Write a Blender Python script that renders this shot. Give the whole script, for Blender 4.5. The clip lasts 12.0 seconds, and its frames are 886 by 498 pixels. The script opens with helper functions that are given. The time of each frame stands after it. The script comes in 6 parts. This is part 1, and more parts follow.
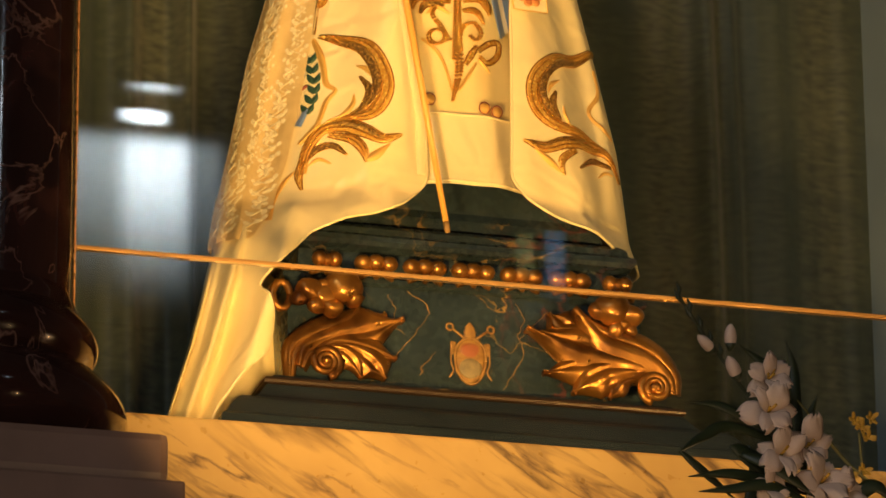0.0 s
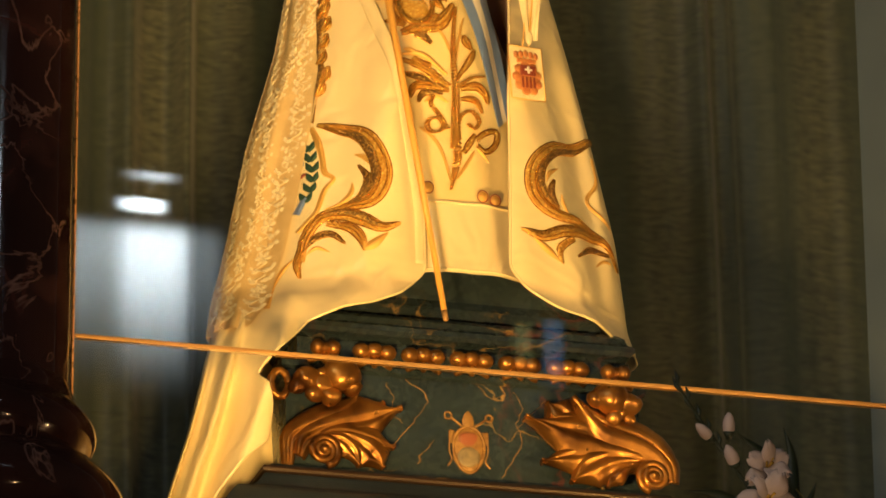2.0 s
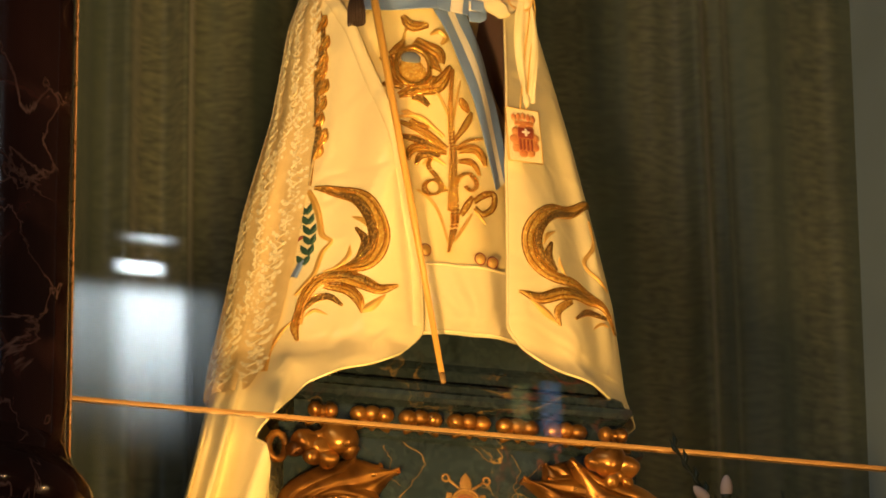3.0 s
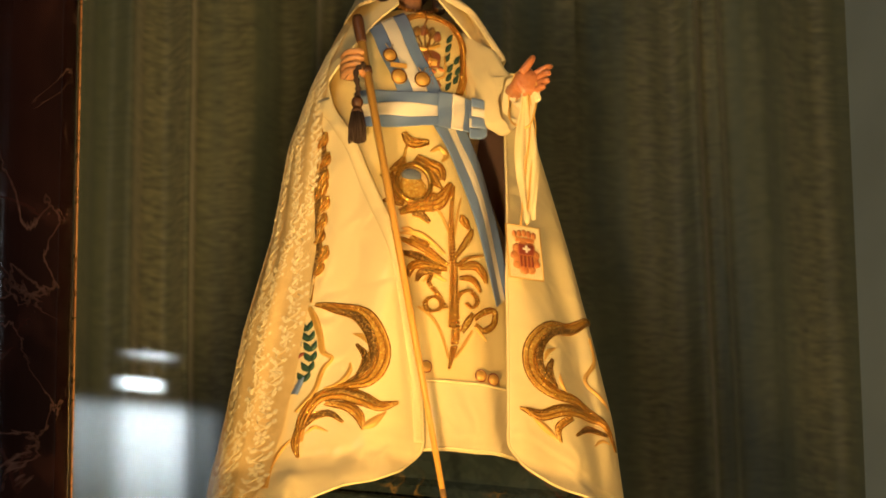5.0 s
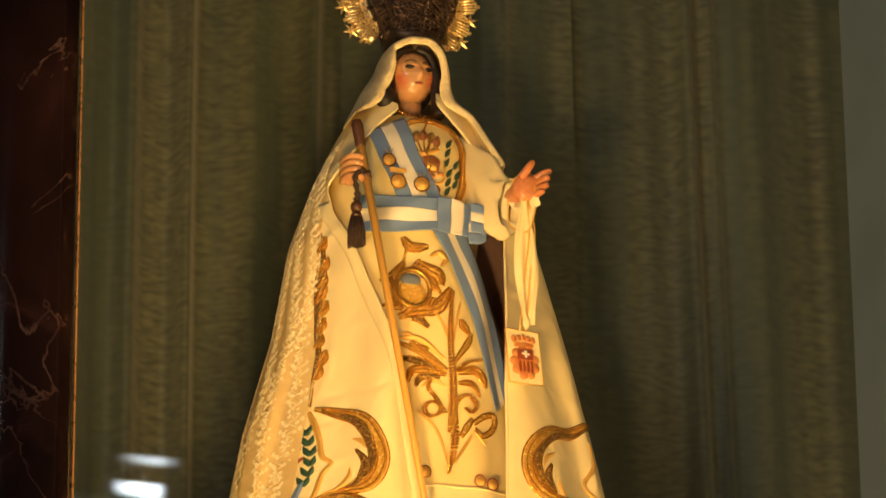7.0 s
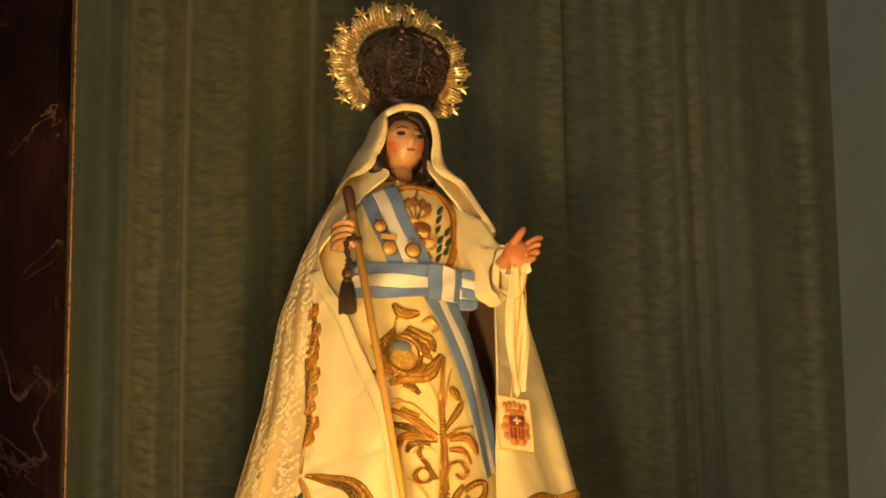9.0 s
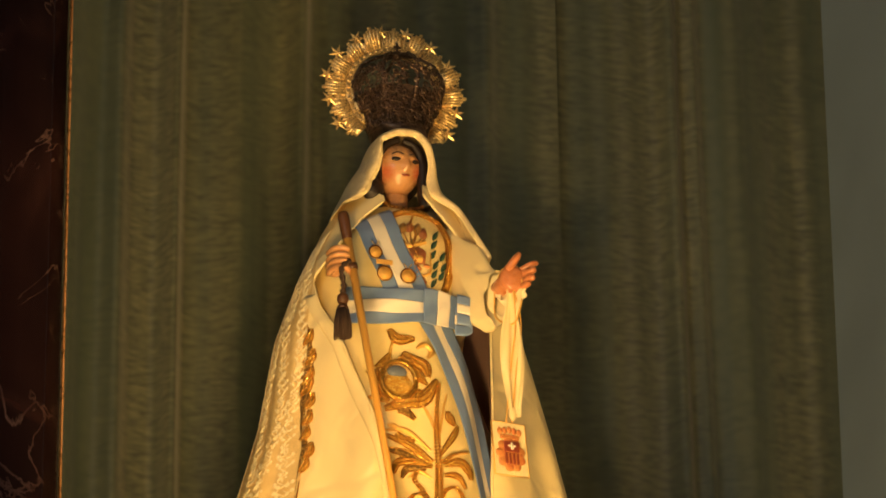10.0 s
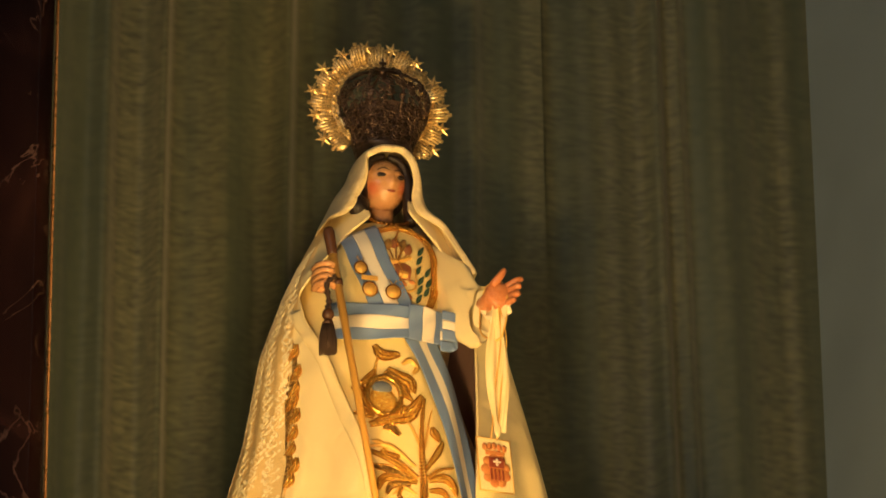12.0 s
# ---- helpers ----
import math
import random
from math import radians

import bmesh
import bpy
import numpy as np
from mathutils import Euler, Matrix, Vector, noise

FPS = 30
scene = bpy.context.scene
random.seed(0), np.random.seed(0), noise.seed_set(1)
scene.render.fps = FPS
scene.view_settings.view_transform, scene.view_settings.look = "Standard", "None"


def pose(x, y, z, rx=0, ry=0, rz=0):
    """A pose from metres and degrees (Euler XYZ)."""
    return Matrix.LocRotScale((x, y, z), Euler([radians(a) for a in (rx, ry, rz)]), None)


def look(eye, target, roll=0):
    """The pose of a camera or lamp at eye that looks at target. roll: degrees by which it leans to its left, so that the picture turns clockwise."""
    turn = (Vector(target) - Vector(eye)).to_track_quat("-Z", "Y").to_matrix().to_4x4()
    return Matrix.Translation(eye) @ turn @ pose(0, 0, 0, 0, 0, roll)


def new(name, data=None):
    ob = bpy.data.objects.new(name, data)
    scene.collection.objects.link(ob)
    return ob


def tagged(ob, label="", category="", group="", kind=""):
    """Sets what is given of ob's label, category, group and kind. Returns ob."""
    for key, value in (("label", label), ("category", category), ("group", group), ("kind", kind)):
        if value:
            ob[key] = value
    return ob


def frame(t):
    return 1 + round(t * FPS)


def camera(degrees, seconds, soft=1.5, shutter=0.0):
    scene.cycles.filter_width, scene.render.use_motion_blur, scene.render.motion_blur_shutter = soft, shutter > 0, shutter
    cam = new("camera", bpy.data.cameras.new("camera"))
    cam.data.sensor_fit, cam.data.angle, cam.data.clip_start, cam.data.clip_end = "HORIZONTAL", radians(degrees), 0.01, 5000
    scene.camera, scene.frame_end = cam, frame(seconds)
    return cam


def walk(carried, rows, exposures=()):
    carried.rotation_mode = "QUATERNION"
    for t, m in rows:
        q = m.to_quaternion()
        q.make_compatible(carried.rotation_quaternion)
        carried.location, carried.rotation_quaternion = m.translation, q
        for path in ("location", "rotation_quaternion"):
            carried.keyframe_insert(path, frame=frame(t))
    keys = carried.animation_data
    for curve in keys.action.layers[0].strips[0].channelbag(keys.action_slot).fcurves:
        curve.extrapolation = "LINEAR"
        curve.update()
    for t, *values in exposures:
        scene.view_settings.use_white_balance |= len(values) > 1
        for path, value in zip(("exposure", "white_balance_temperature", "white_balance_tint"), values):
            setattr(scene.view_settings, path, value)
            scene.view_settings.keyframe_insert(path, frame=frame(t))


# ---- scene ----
# ---- camera: one standpoint in the nave, tilting up the statue ----
cam = camera(10.0, 12.0, soft=1.7)
EYE = (-2.591, -9.036, 1.6)
HEADING, LEAN = -16.0, -0.55
# seconds, turn, tilt, lean in degrees
ROWS = [
    (0.0, 0.000, 20.000, 0.000),
    (0.5, -0.001, 20.224, 0.000),
    (1.0, 0.003, 20.480, 0.000),
    (1.5, -0.001, 20.723, -0.004),
    (2.0, -0.031, 21.001, -0.009),
    (2.5, -0.054, 21.317, -0.014),
    (3.0, -0.069, 21.707, -0.021),
    (5.0, -0.075, 23.028, -0.025),
    (5.5, -0.067, 23.324, -0.030),
    (6.0, -0.067, 23.657, -0.033),
    (6.5, -0.074, 23.939, -0.032),
    (7.0, -0.097, 24.213, -0.031),
    (9.0, -0.216, 24.966, -0.032),
    (9.5, -0.238, 25.102, -0.031),
    (10.0, -0.279, 25.252, -0.031),
    (10.5, -0.338, 25.348, -0.030),
    (11.0, -0.410, 25.360, -0.031),
    (11.5, -0.446, 25.394, -0.031),
    (12.0, -0.465, 25.430, -0.030),
]
walk(cam, [(t, pose(*EYE, 90 + tilt, 0, HEADING + turn) @ pose(0, 0, 0, 0, 0, LEAN + roll)) for t, turn, tilt, roll in ROWS])

# ---- light: warm altar spot from below, weak cool daylight from the nave ----
world = bpy.data.worlds.new("nave_air")
world.use_nodes = True
world.node_tree.nodes["Background"].inputs[0].default_value = (0.55, 0.62, 0.75, 1)
world.node_tree.nodes["Background"].inputs[1].default_value = 0.02
scene.world = world


def lamp(name, kind, eye, target, watts, colour, size, angle=70, blend=1.0):
    data = bpy.data.lights.new(name, kind)
    data.energy, data.color = watts, colour
    if kind == "SPOT":
        data.spot_size, data.spot_blend, data.shadow_soft_size = radians(angle), blend, size
    elif kind == "AREA":
        data.shape, data.size = "DISK", size
    else:
        data.shadow_soft_size = size
    ob = new(name, data)
    ob.matrix_world = look(eye, target)
    return ob


WARM = (1.0, 0.57, 0.18)
lamp("altar_spot", "SPOT", (-0.70, -1.50, 4.12), (0.02, -0.2, 5.19), 158, WARM, 0.10, 86, 1.0)
# added fill from the right, to lift the curtain out of the figure's shadow
lamp("altar_spot", "SPOT", (0.85, -1.50, 4.12), (0.0, -0.2, 5.2), 62, WARM, 0.10, 84, 1.0)
lamp("altar_spot_upper", "SPOT", (-1.02, -2.7, 4.30), (-0.25, -0.2, 6.05), 240, (1.0, 0.60, 0.22), 0.10, 37, 1.0)
# upper fill from the right, added for the same shadow
lamp("altar_spot_upper", "SPOT", (0.95, -2.7, 4.30), (-0.20, -0.2, 6.05), 74, (1.0, 0.60, 0.22), 0.10, 42, 1.0)
# unseen fill from the nave for flowers and figure, with glints on the column
lamp("nave_fill_lamp", "POINT", (-1.3, -6.4, 2.9), (0, 0, 0), 72, (1.0, 0.74, 0.48), 0.06)
lamp("nave_fill_lamp", "POINT", (-2.4, -5.4, 3.6), (0, 0, 0), 42, (1.0, 0.70, 0.42), 0.05)
lamp("nave_daylight", "AREA", (-5.5, -7.5, 7.5), (0.2, -0.6, 4.6), 78, (0.78, 0.87, 1.0), 2.0)
for eye in ((-0.20, -3.05, 3.15), (0.70, -1.60, 3.45), (-1.75, -3.5, 3.6)):
    lamp("votive_lamp", "POINT", eye, (0, 0, 0), 6, (1.0, 0.58, 0.26), 0.026)
scene.view_settings.exposure = 0.0

# ---- materials ----
def material(name, base, rough=0.5, metal=0.0, dark=None, scale=8.0, amount=0.5, grain=120.0, bump=0.15, sheen=0.0, coat=0.0, stretch=(1, 1, 1), wrinkle=0.0, crease=14.0):
    """A surface with broad stains and fine grain, both in metres."""
    m = bpy.data.materials.new(name)
    m.use_nodes = True
    n, l = m.node_tree.nodes, m.node_tree.links
    b = n["Principled BSDF"]
    b.inputs["Roughness"].default_value, b.inputs["Metallic"].default_value = rough, metal
    b.inputs["Sheen Weight"].default_value, b.inputs["Coat Weight"].default_value = sheen, coat
    co, mp = n.new("ShaderNodeTexCoord"), n.new("ShaderNodeMapping")
    mp.inputs["Scale"].default_value = stretch
    l.new(co.outputs["Object"], mp.inputs["Vector"])
    big, fine = n.new("ShaderNodeTexNoise"), n.new("ShaderNodeTexNoise")
    big.inputs["Scale"].default_value, big.inputs["Detail"].default_value = scale, 5
    fine.inputs["Scale"].default_value, fine.inputs["Detail"].default_value = grain, 3
    for t in (big, fine):
        l.new(mp.outputs[0], t.inputs["Vector"])
    ramp = n.new("ShaderNodeMapRange")
    ramp.inputs[1].default_value, ramp.inputs[2].default_value = 0.3, 0.7
    l.new(big.outputs[0], ramp.inputs[0])
    fade = n.new("ShaderNodeMath")
    fade.operation = "MULTIPLY"
    fade.inputs[1].default_value = amount
    l.new(ramp.outputs[0], fade.inputs[0])
    mix = n.new("ShaderNodeMix")
    mix.data_type = "RGBA"
    mix.inputs[6].default_value = (*base, 1)
    mix.inputs[7].default_value = (*(dark or [c * 0.6 for c in base]), 1)
    l.new(fade.outputs[0], mix.inputs[0])
    l.new(mix.outputs[2], b.inputs["Base Color"])
    rr = n.new("ShaderNodeMapRange")
    rr.inputs[3].default_value, rr.inputs[4].default_value = max(0.02, rough - 0.1), min(1, rough + 0.12)
    l.new(fine.outputs[0], rr.inputs[0])
    l.new(rr.outputs[0], b.inputs["Roughness"])
    bp = n.new("ShaderNodeBump")
    bp.inputs["Strength"].default_value, bp.inputs["Distance"].default_value = bump, 0.002
    l.new(fine.outputs[0], bp.inputs["Height"])
    if wrinkle:
        soft, wide = n.new("ShaderNodeTexNoise"), n.new("ShaderNodeBump")
        soft.inputs["Scale"].default_value, soft.inputs["Detail"].default_value, soft.inputs["Distortion"].default_value = crease, 2, 0.6
        wide.inputs["Strength"].default_value, wide.inputs["Distance"].default_value = wrinkle, 0.02
        l.new(mp.outputs[0], soft.inputs["Vector"])
        l.new(soft.outputs[0], wide.inputs["Height"])
        l.new(wide.outputs[0], bp.inputs["Normal"])
    l.new(bp.outputs[0], b.inputs["Normal"])
    m["mix"] = mix.name
    return m


def veined(m, colour, scale=3.0, width=0.03, strength=0.9, warp=0.5, turn=(0.5, 0.3, 0.6), squash=(1, 1, 1)):
    """Thin wandering veins over a material's own colour."""
    n, l = m.node_tree.nodes, m.node_tree.links
    base = n[m["mix"]]
    co, spun, mp = n.new("ShaderNodeTexCoord"), n.new("ShaderNodeMapping"), n.new("ShaderNodeMapping")
    spun.inputs["Rotation"].default_value, mp.inputs["Scale"].default_value = turn, squash
    l.new(co.outputs["Object"], spun.inputs["Vector"])
    l.new(spun.outputs[0], mp.inputs["Vector"])
    no = n.new("ShaderNodeTexNoise")
    no.inputs["Scale"].default_value, no.inputs["Detail"].default_value, no.inputs["Distortion"].default_value = scale, 6, warp
    l.new(mp.outputs[0], no.inputs["Vector"])
    sub, ab, rg = n.new("ShaderNodeMath"), n.new("ShaderNodeMath"), n.new("ShaderNodeMapRange")
    sub.operation, sub.inputs[1].default_value, ab.operation = "SUBTRACT", 0.5, "ABSOLUTE"
    rg.inputs[1].default_value, rg.inputs[2].default_value = 0.0, width
    rg.inputs[3].default_value, rg.inputs[4].default_value = strength, 0.0
    gate, gr = n.new("ShaderNodeTexNoise"), n.new("ShaderNodeMapRange")
    gate.inputs["Scale"].default_value = scale * 0.8
    gr.inputs[1].default_value, gr.inputs[2].default_value = 0.42, 0.6
    mul = n.new("ShaderNodeMath")
    mul.operation = "MULTIPLY"
    l.new(mp.outputs[0], gate.inputs["Vector"])
    l.new(gate.outputs[0], gr.inputs[0])
    l.new(no.outputs[0], sub.inputs[0])
    l.new(sub.outputs[0], ab.inputs[0])
    l.new(ab.outputs[0], rg.inputs[0])
    l.new(rg.outputs[0], mul.inputs[0])
    l.new(gr.outputs[0], mul.inputs[1])
    mix = n.new("ShaderNodeMix")
    mix.data_type = "RGBA"
    mix.inputs[7].default_value = (*colour, 1)
    l.new(base.outputs[2], mix.inputs[6])
    l.new(mul.outputs[0], mix.inputs[0])
    l.new(mix.outputs[2], n["Principled BSDF"].inputs["Base Color"])
    m["mix"] = mix.name
    return m


def glitter(m, size=260.0, depth=0.8, bright=(1.0, 0.70, 0.20)):
    """Sequins and beads: small facets turned at random, some given a brighter colour as sparkle."""
    n, l = m.node_tree.nodes, m.node_tree.links
    co, vo, bp = n.new("ShaderNodeTexCoord"), n.new("ShaderNodeTexVoronoi"), n.new("ShaderNodeBump")
    vo.inputs["Scale"].default_value = size
    l.new(co.outputs["Object"], vo.inputs["Vector"])
    bp.inputs["Strength"].default_value, bp.inputs["Distance"].default_value = depth, 0.003
    l.new(vo.outputs["Distance"], bp.inputs["Height"])
    l.new(bp.outputs[0], n["Principled BSDF"].inputs["Normal"])
    sep, rg, mix = n.new("ShaderNodeSeparateColor"), n.new("ShaderNodeMapRange"), n.new("ShaderNodeMix")
    l.new(vo.outputs["Color"], sep.inputs[0])
    l.new(sep.outputs[0], rg.inputs[0])
    rg.inputs[1].default_value, rg.inputs[2].default_value = 0.55, 0.95
    mix.data_type = "RGBA"
    l.new(n[m["mix"]].outputs[2], mix.inputs[6])
    mix.inputs[7].default_value = (*bright, 1)
    l.new(rg.outputs[0], mix.inputs[0])
    l.new(mix.outputs[2], n["Principled BSDF"].inputs["Base Color"])
    return m


def glow(name, colour, strength):
    m = bpy.data.materials.new(name)
    m.use_nodes = True
    b = m.node_tree.nodes["Principled BSDF"]
    b.inputs["Base Color"].default_value = (*colour, 1)
    b.inputs["Emission Color"].default_value, b.inputs["Emission Strength"].default_value = (*colour, 1), strength
    return m


M_SATIN = material("ivory_satin", (0.90, 0.76, 0.42), 0.30, dark=(0.82, 0.66, 0.33), scale=5, amount=0.4, grain=500, bump=0.06, sheen=0.1, wrinkle=0.95, crease=8)
M_VEIL = material("veil_gauze", (0.90, 0.76, 0.46), 0.6, dark=(0.48, 0.34, 0.15), scale=85, amount=0.6, grain=300, bump=0.4, wrinkle=0.3)
# cape lining, its mauve brown darkened to hold the shade inside the cape
M_SHADED_LINING = material("shaded_mauve_lining", (0.23, 0.135, 0.11), 0.7, scale=6, grain=400, bump=0.1)
M_GOWN = material("gown_brocade", (0.90, 0.73, 0.34), 0.34, dark=(0.82, 0.58, 0.20), wrinkle=0.3, scale=14, amount=0.4, grain=350, bump=0.12)
M_LACE = material("amber_net", (0.84, 0.63, 0.29), 0.6, dark=(0.62, 0.41, 0.15), scale=40, amount=0.6, grain=420, bump=0.45)
M_LACE_MOTIF = material("raised_lace", (0.95, 0.84, 0.54), 0.55, dark=(0.90, 0.72, 0.38), scale=60, amount=0.4, grain=500, bump=0.3)
M_GOLD = glitter(material("gold_sequins", (0.86, 0.48, 0.075), 0.24, 0.42, dark=(0.42, 0.18, 0.022), scale=60, amount=0.8), 330, 1.0, (1.0, 0.72, 0.20))
M_GOLD_CORD = material("twisted_gold_cord", (0.95, 0.54, 0.11), 0.2, 0.85, dark=(0.58, 0.27, 0.035), scale=90, amount=0.7, grain=300, bump=0.4)
M_GOLD_DARK = glitter(material("bronze_thread", (0.26, 0.135, 0.03), 0.3, 0.5, dark=(0.06, 0.03, 0.01), scale=60, amount=0.8), 300, 0.8, (0.70, 0.42, 0.11))
M_GOLD_PALE = material("pale_gold_thread", (0.86, 0.52, 0.13), 0.42, 0.35, dark=(0.62, 0.33, 0.06), scale=50, grain=420, bump=0.5)
M_GILT = material("old_gilding", (0.62, 0.29, 0.060), 0.30, 0.82, dark=(0.11, 0.042, 0.012), scale=16, amount=1.0, grain=45, bump=0.6)
M_SILVER = material("silver_gilt", (1.0, 0.78, 0.40), 0.28, 0.66, dark=(0.60, 0.38, 0.14), scale=50, amount=0.7, grain=200, bump=0.2)
M_TARNISH = material("tarnished_filigree", (0.24, 0.16, 0.115), 0.3, 0.9, dark=(0.07, 0.05, 0.04), scale=60, amount=0.9, grain=200, bump=0.3)
M_GREEN = veined(veined(material("green_faux_marble", (0.034, 0.053, 0.060), 0.26, dark=(0.015, 0.025, 0.029), scale=7, amount=0.9, grain=60, bump=0.06, coat=0.3),
                 (0.50, 0.30, 0.08), 5.0, 0.006, 0.9, 0.35, (0.4, 0.9, 0.2)), (0.20, 0.05, 0.035), 4.0, 0.010, 0.6, 0.5, (1.2, 0.2, 0.9))
M_GREEN_BASE = veined(material("plain_green_faux_marble", (0.022, 0.032, 0.042), 0.42, dark=(0.011, 0.017, 0.023), scale=5, amount=0.8, grain=60, bump=0.06), (0.40, 0.26, 0.09), 3.0, 0.005, 0.8, 0.3, (0.4, 0.9, 0.2))
M_GREEN_BASE.node_tree.nodes["Principled BSDF"].inputs["Specular IOR Level"].default_value = 0.18
M_ARMS = material("dull_painted_gold", (0.50, 0.28, 0.075), 0.45, 0.15, dark=(0.20, 0.095, 0.03), scale=70, amount=0.9, grain=300)
M_ARMS_RED = material("worn_red_paint", (0.36, 0.085, 0.035), 0.5, dark=(0.30, 0.15, 0.06), scale=60, amount=0.9)
M_ARMS_FIELD = material("worn_grey_paint", (0.36, 0.28, 0.14), 0.5, dark=(0.18, 0.14, 0.08), scale=70, amount=0.9)
M_GREEN_EDGE = material("worn_bronze_edge", (0.052, 0.030, 0.016), 0.4, 0.3, scale=30, grain=120)
M_MARBLE = veined(veined(material("cream_marble", (0.43, 0.30, 0.115), 0.3, dark=(0.29, 0.18, 0.065), scale=6, amount=0.6, grain=40, bump=0.03, coat=0.2),
                  (0.06, 0.035, 0.022), 3.4, 0.042, 1.0, 0.35, (0.0, -0.62, 0.0), (0.42, 1.0, 3.0)), (0.09, 0.055, 0.035), 7.5, 0.040, 0.9, 0.5, (0.0, -0.5, 0.0), (0.4, 1, 2.4))
M_RED = veined(veined(material("dark_red_marble", (0.028, 0.011, 0.009), 0.10, dark=(0.010, 0.004, 0.004), scale=5, amount=0.9, grain=30, bump=0.0, coat=0.4),
               (0.30, 0.18, 0.15), 5.5, 0.014, 0.5, 0.9, (0.7, 0.4, 0.2)), (0.09, 0.035, 0.028), 2.5, 0.04, 0.5, 0.6, (0.2, 1.0, 0.5))
M_GREY = material("mauve_grey_marble", (0.165, 0.108, 0.088), 0.4, dark=(0.085, 0.055, 0.045), scale=6, amount=0.7, grain=60, bump=0.08)
M_BLUE = material("sky_blue_ribbon", (0.165, 0.265, 0.475), 0.5, dark=(0.12, 0.18, 0.40), scale=20, amount=0.5, grain=600, bump=0.15, sheen=0.2)
M_WHITE = material("white_ribbon", (0.86, 0.80, 0.68), 0.5, scale=20, amount=0.3, grain=600, bump=0.1)
M_CANE = material("honey_cane", (0.74, 0.40, 0.08), 0.32, dark=(0.62, 0.29, 0.05), scale=10, grain=80, stretch=(1, 1, 0.15))
M_BROWN = material("dark_wood_knob", (0.085, 0.035, 0.015), 0.4, scale=30)
M_TASSEL = material("dark_tassel_thread", (0.040, 0.020, 0.012), 0.8, scale=50, grain=400, bump=0.5)
M_SKIN = material("painted_wood_flesh", (0.60, 0.33, 0.145), 0.26, dark=(0.52, 0.21, 0.09), scale=20, amount=0.6, grain=80, bump=0.04, coat=0.4)
M_HAIR = material("dark_hair", (0.013, 0.007, 0.005), 0.5, grain=300, bump=0.5, stretch=(1, 1, 0.2))
M_RUBY = material("red_enamel", (0.30, 0.055, 0.025), 0.4, scale=60, coat=0.3)
M_SHIELD = material("orange_red_thread", (0.58, 0.17, 0.05), 0.5, dark=(0.62, 0.30, 0.08), scale=90, amount=0.8, grain=400, bump=0.5)
M_GREENLEAF = material("green_silk_thread", (0.03, 0.09, 0.06), 0.6, scale=50)
M_PETAL = material("white_petal", (0.56, 0.46, 0.40), 0.6, dark=(0.48, 0.35, 0.29), scale=22, amount=0.5, grain=160, bump=0.15)
M_LEAF = material("dark_leaf", (0.020, 0.032, 0.012), 0.45, scale=25, grain=160)
M_STONE = material("blue_grey_stone", (0.16, 0.19, 0.24), 0.12, scale=50, coat=0.6)
M_STEM = material("pale_stem", (0.22, 0.20, 0.06), 0.6, scale=40)
M_STAMEN = material("yellow_stamen", (0.60, 0.36, 0.04), 0.6, scale=80)
M_PLASTER = material("pale_stone", (0.28, 0.375, 0.46), 0.7, scale=3, amount=0.5, grain=60, bump=0.1)
M_NAVE = material("nave_plaster", (0.30, 0.26, 0.21), 0.8, scale=1.2, amount=0.6, grain=30, bump=0.1)
M_FLOOR = material("nave_stone_floor", (0.16, 0.13, 0.11), 0.45, scale=1.5, amount=0.6, grain=30)
M_COPPER = material("polished_copper", (0.90, 0.48, 0.22), 0.28, 0.6, dark=(0.55, 0.25, 0.09), scale=9, amount=0.8, grain=60, bump=0.1)
M_JOINT = material("brass_bead", (0.52, 0.30, 0.10), 0.4, 0.4, dark=(0.36, 0.20, 0.07), scale=15, grain=150)


def blush(m, centres, colour, near, far):
    """Painted rouge that fades out round each centre."""
    n, l = m.node_tree.nodes, m.node_tree.links
    co = n.new("ShaderNodeTexCoord")
    for c in centres:
        gap, rg, mix = n.new("ShaderNodeVectorMath"), n.new("ShaderNodeMapRange"), n.new("ShaderNodeMix")
        gap.operation, gap.inputs[1].default_value = "DISTANCE", c
        rg.inputs[1].default_value, rg.inputs[2].default_value = near, far
        rg.inputs[3].default_value, rg.inputs[4].default_value = 0.85, 0.0
        mix.data_type = "RGBA"
        mix.inputs[7].default_value = (*colour, 1)
        l.new(co.outputs["Object"], gap.inputs[0])
        l.new(gap.outputs["Value"], rg.inputs[0])
        l.new(rg.outputs[0], mix.inputs[0])
        l.new(n[m["mix"]].outputs[2], mix.inputs[6])
        l.new(mix.outputs[2], n["Principled BSDF"].inputs["Base Color"])
        m["mix"] = mix.name
    return m


blush(M_SKIN, ((-0.094, -0.092, 6.154), (-0.030, -0.100, 6.154)), (0.50, 0.10, 0.045), 0.006, 0.024)
blush(M_SKIN, ((0.125, -0.27, 5.868),), (0.55, 0.19, 0.075), 0.045, 0.075)


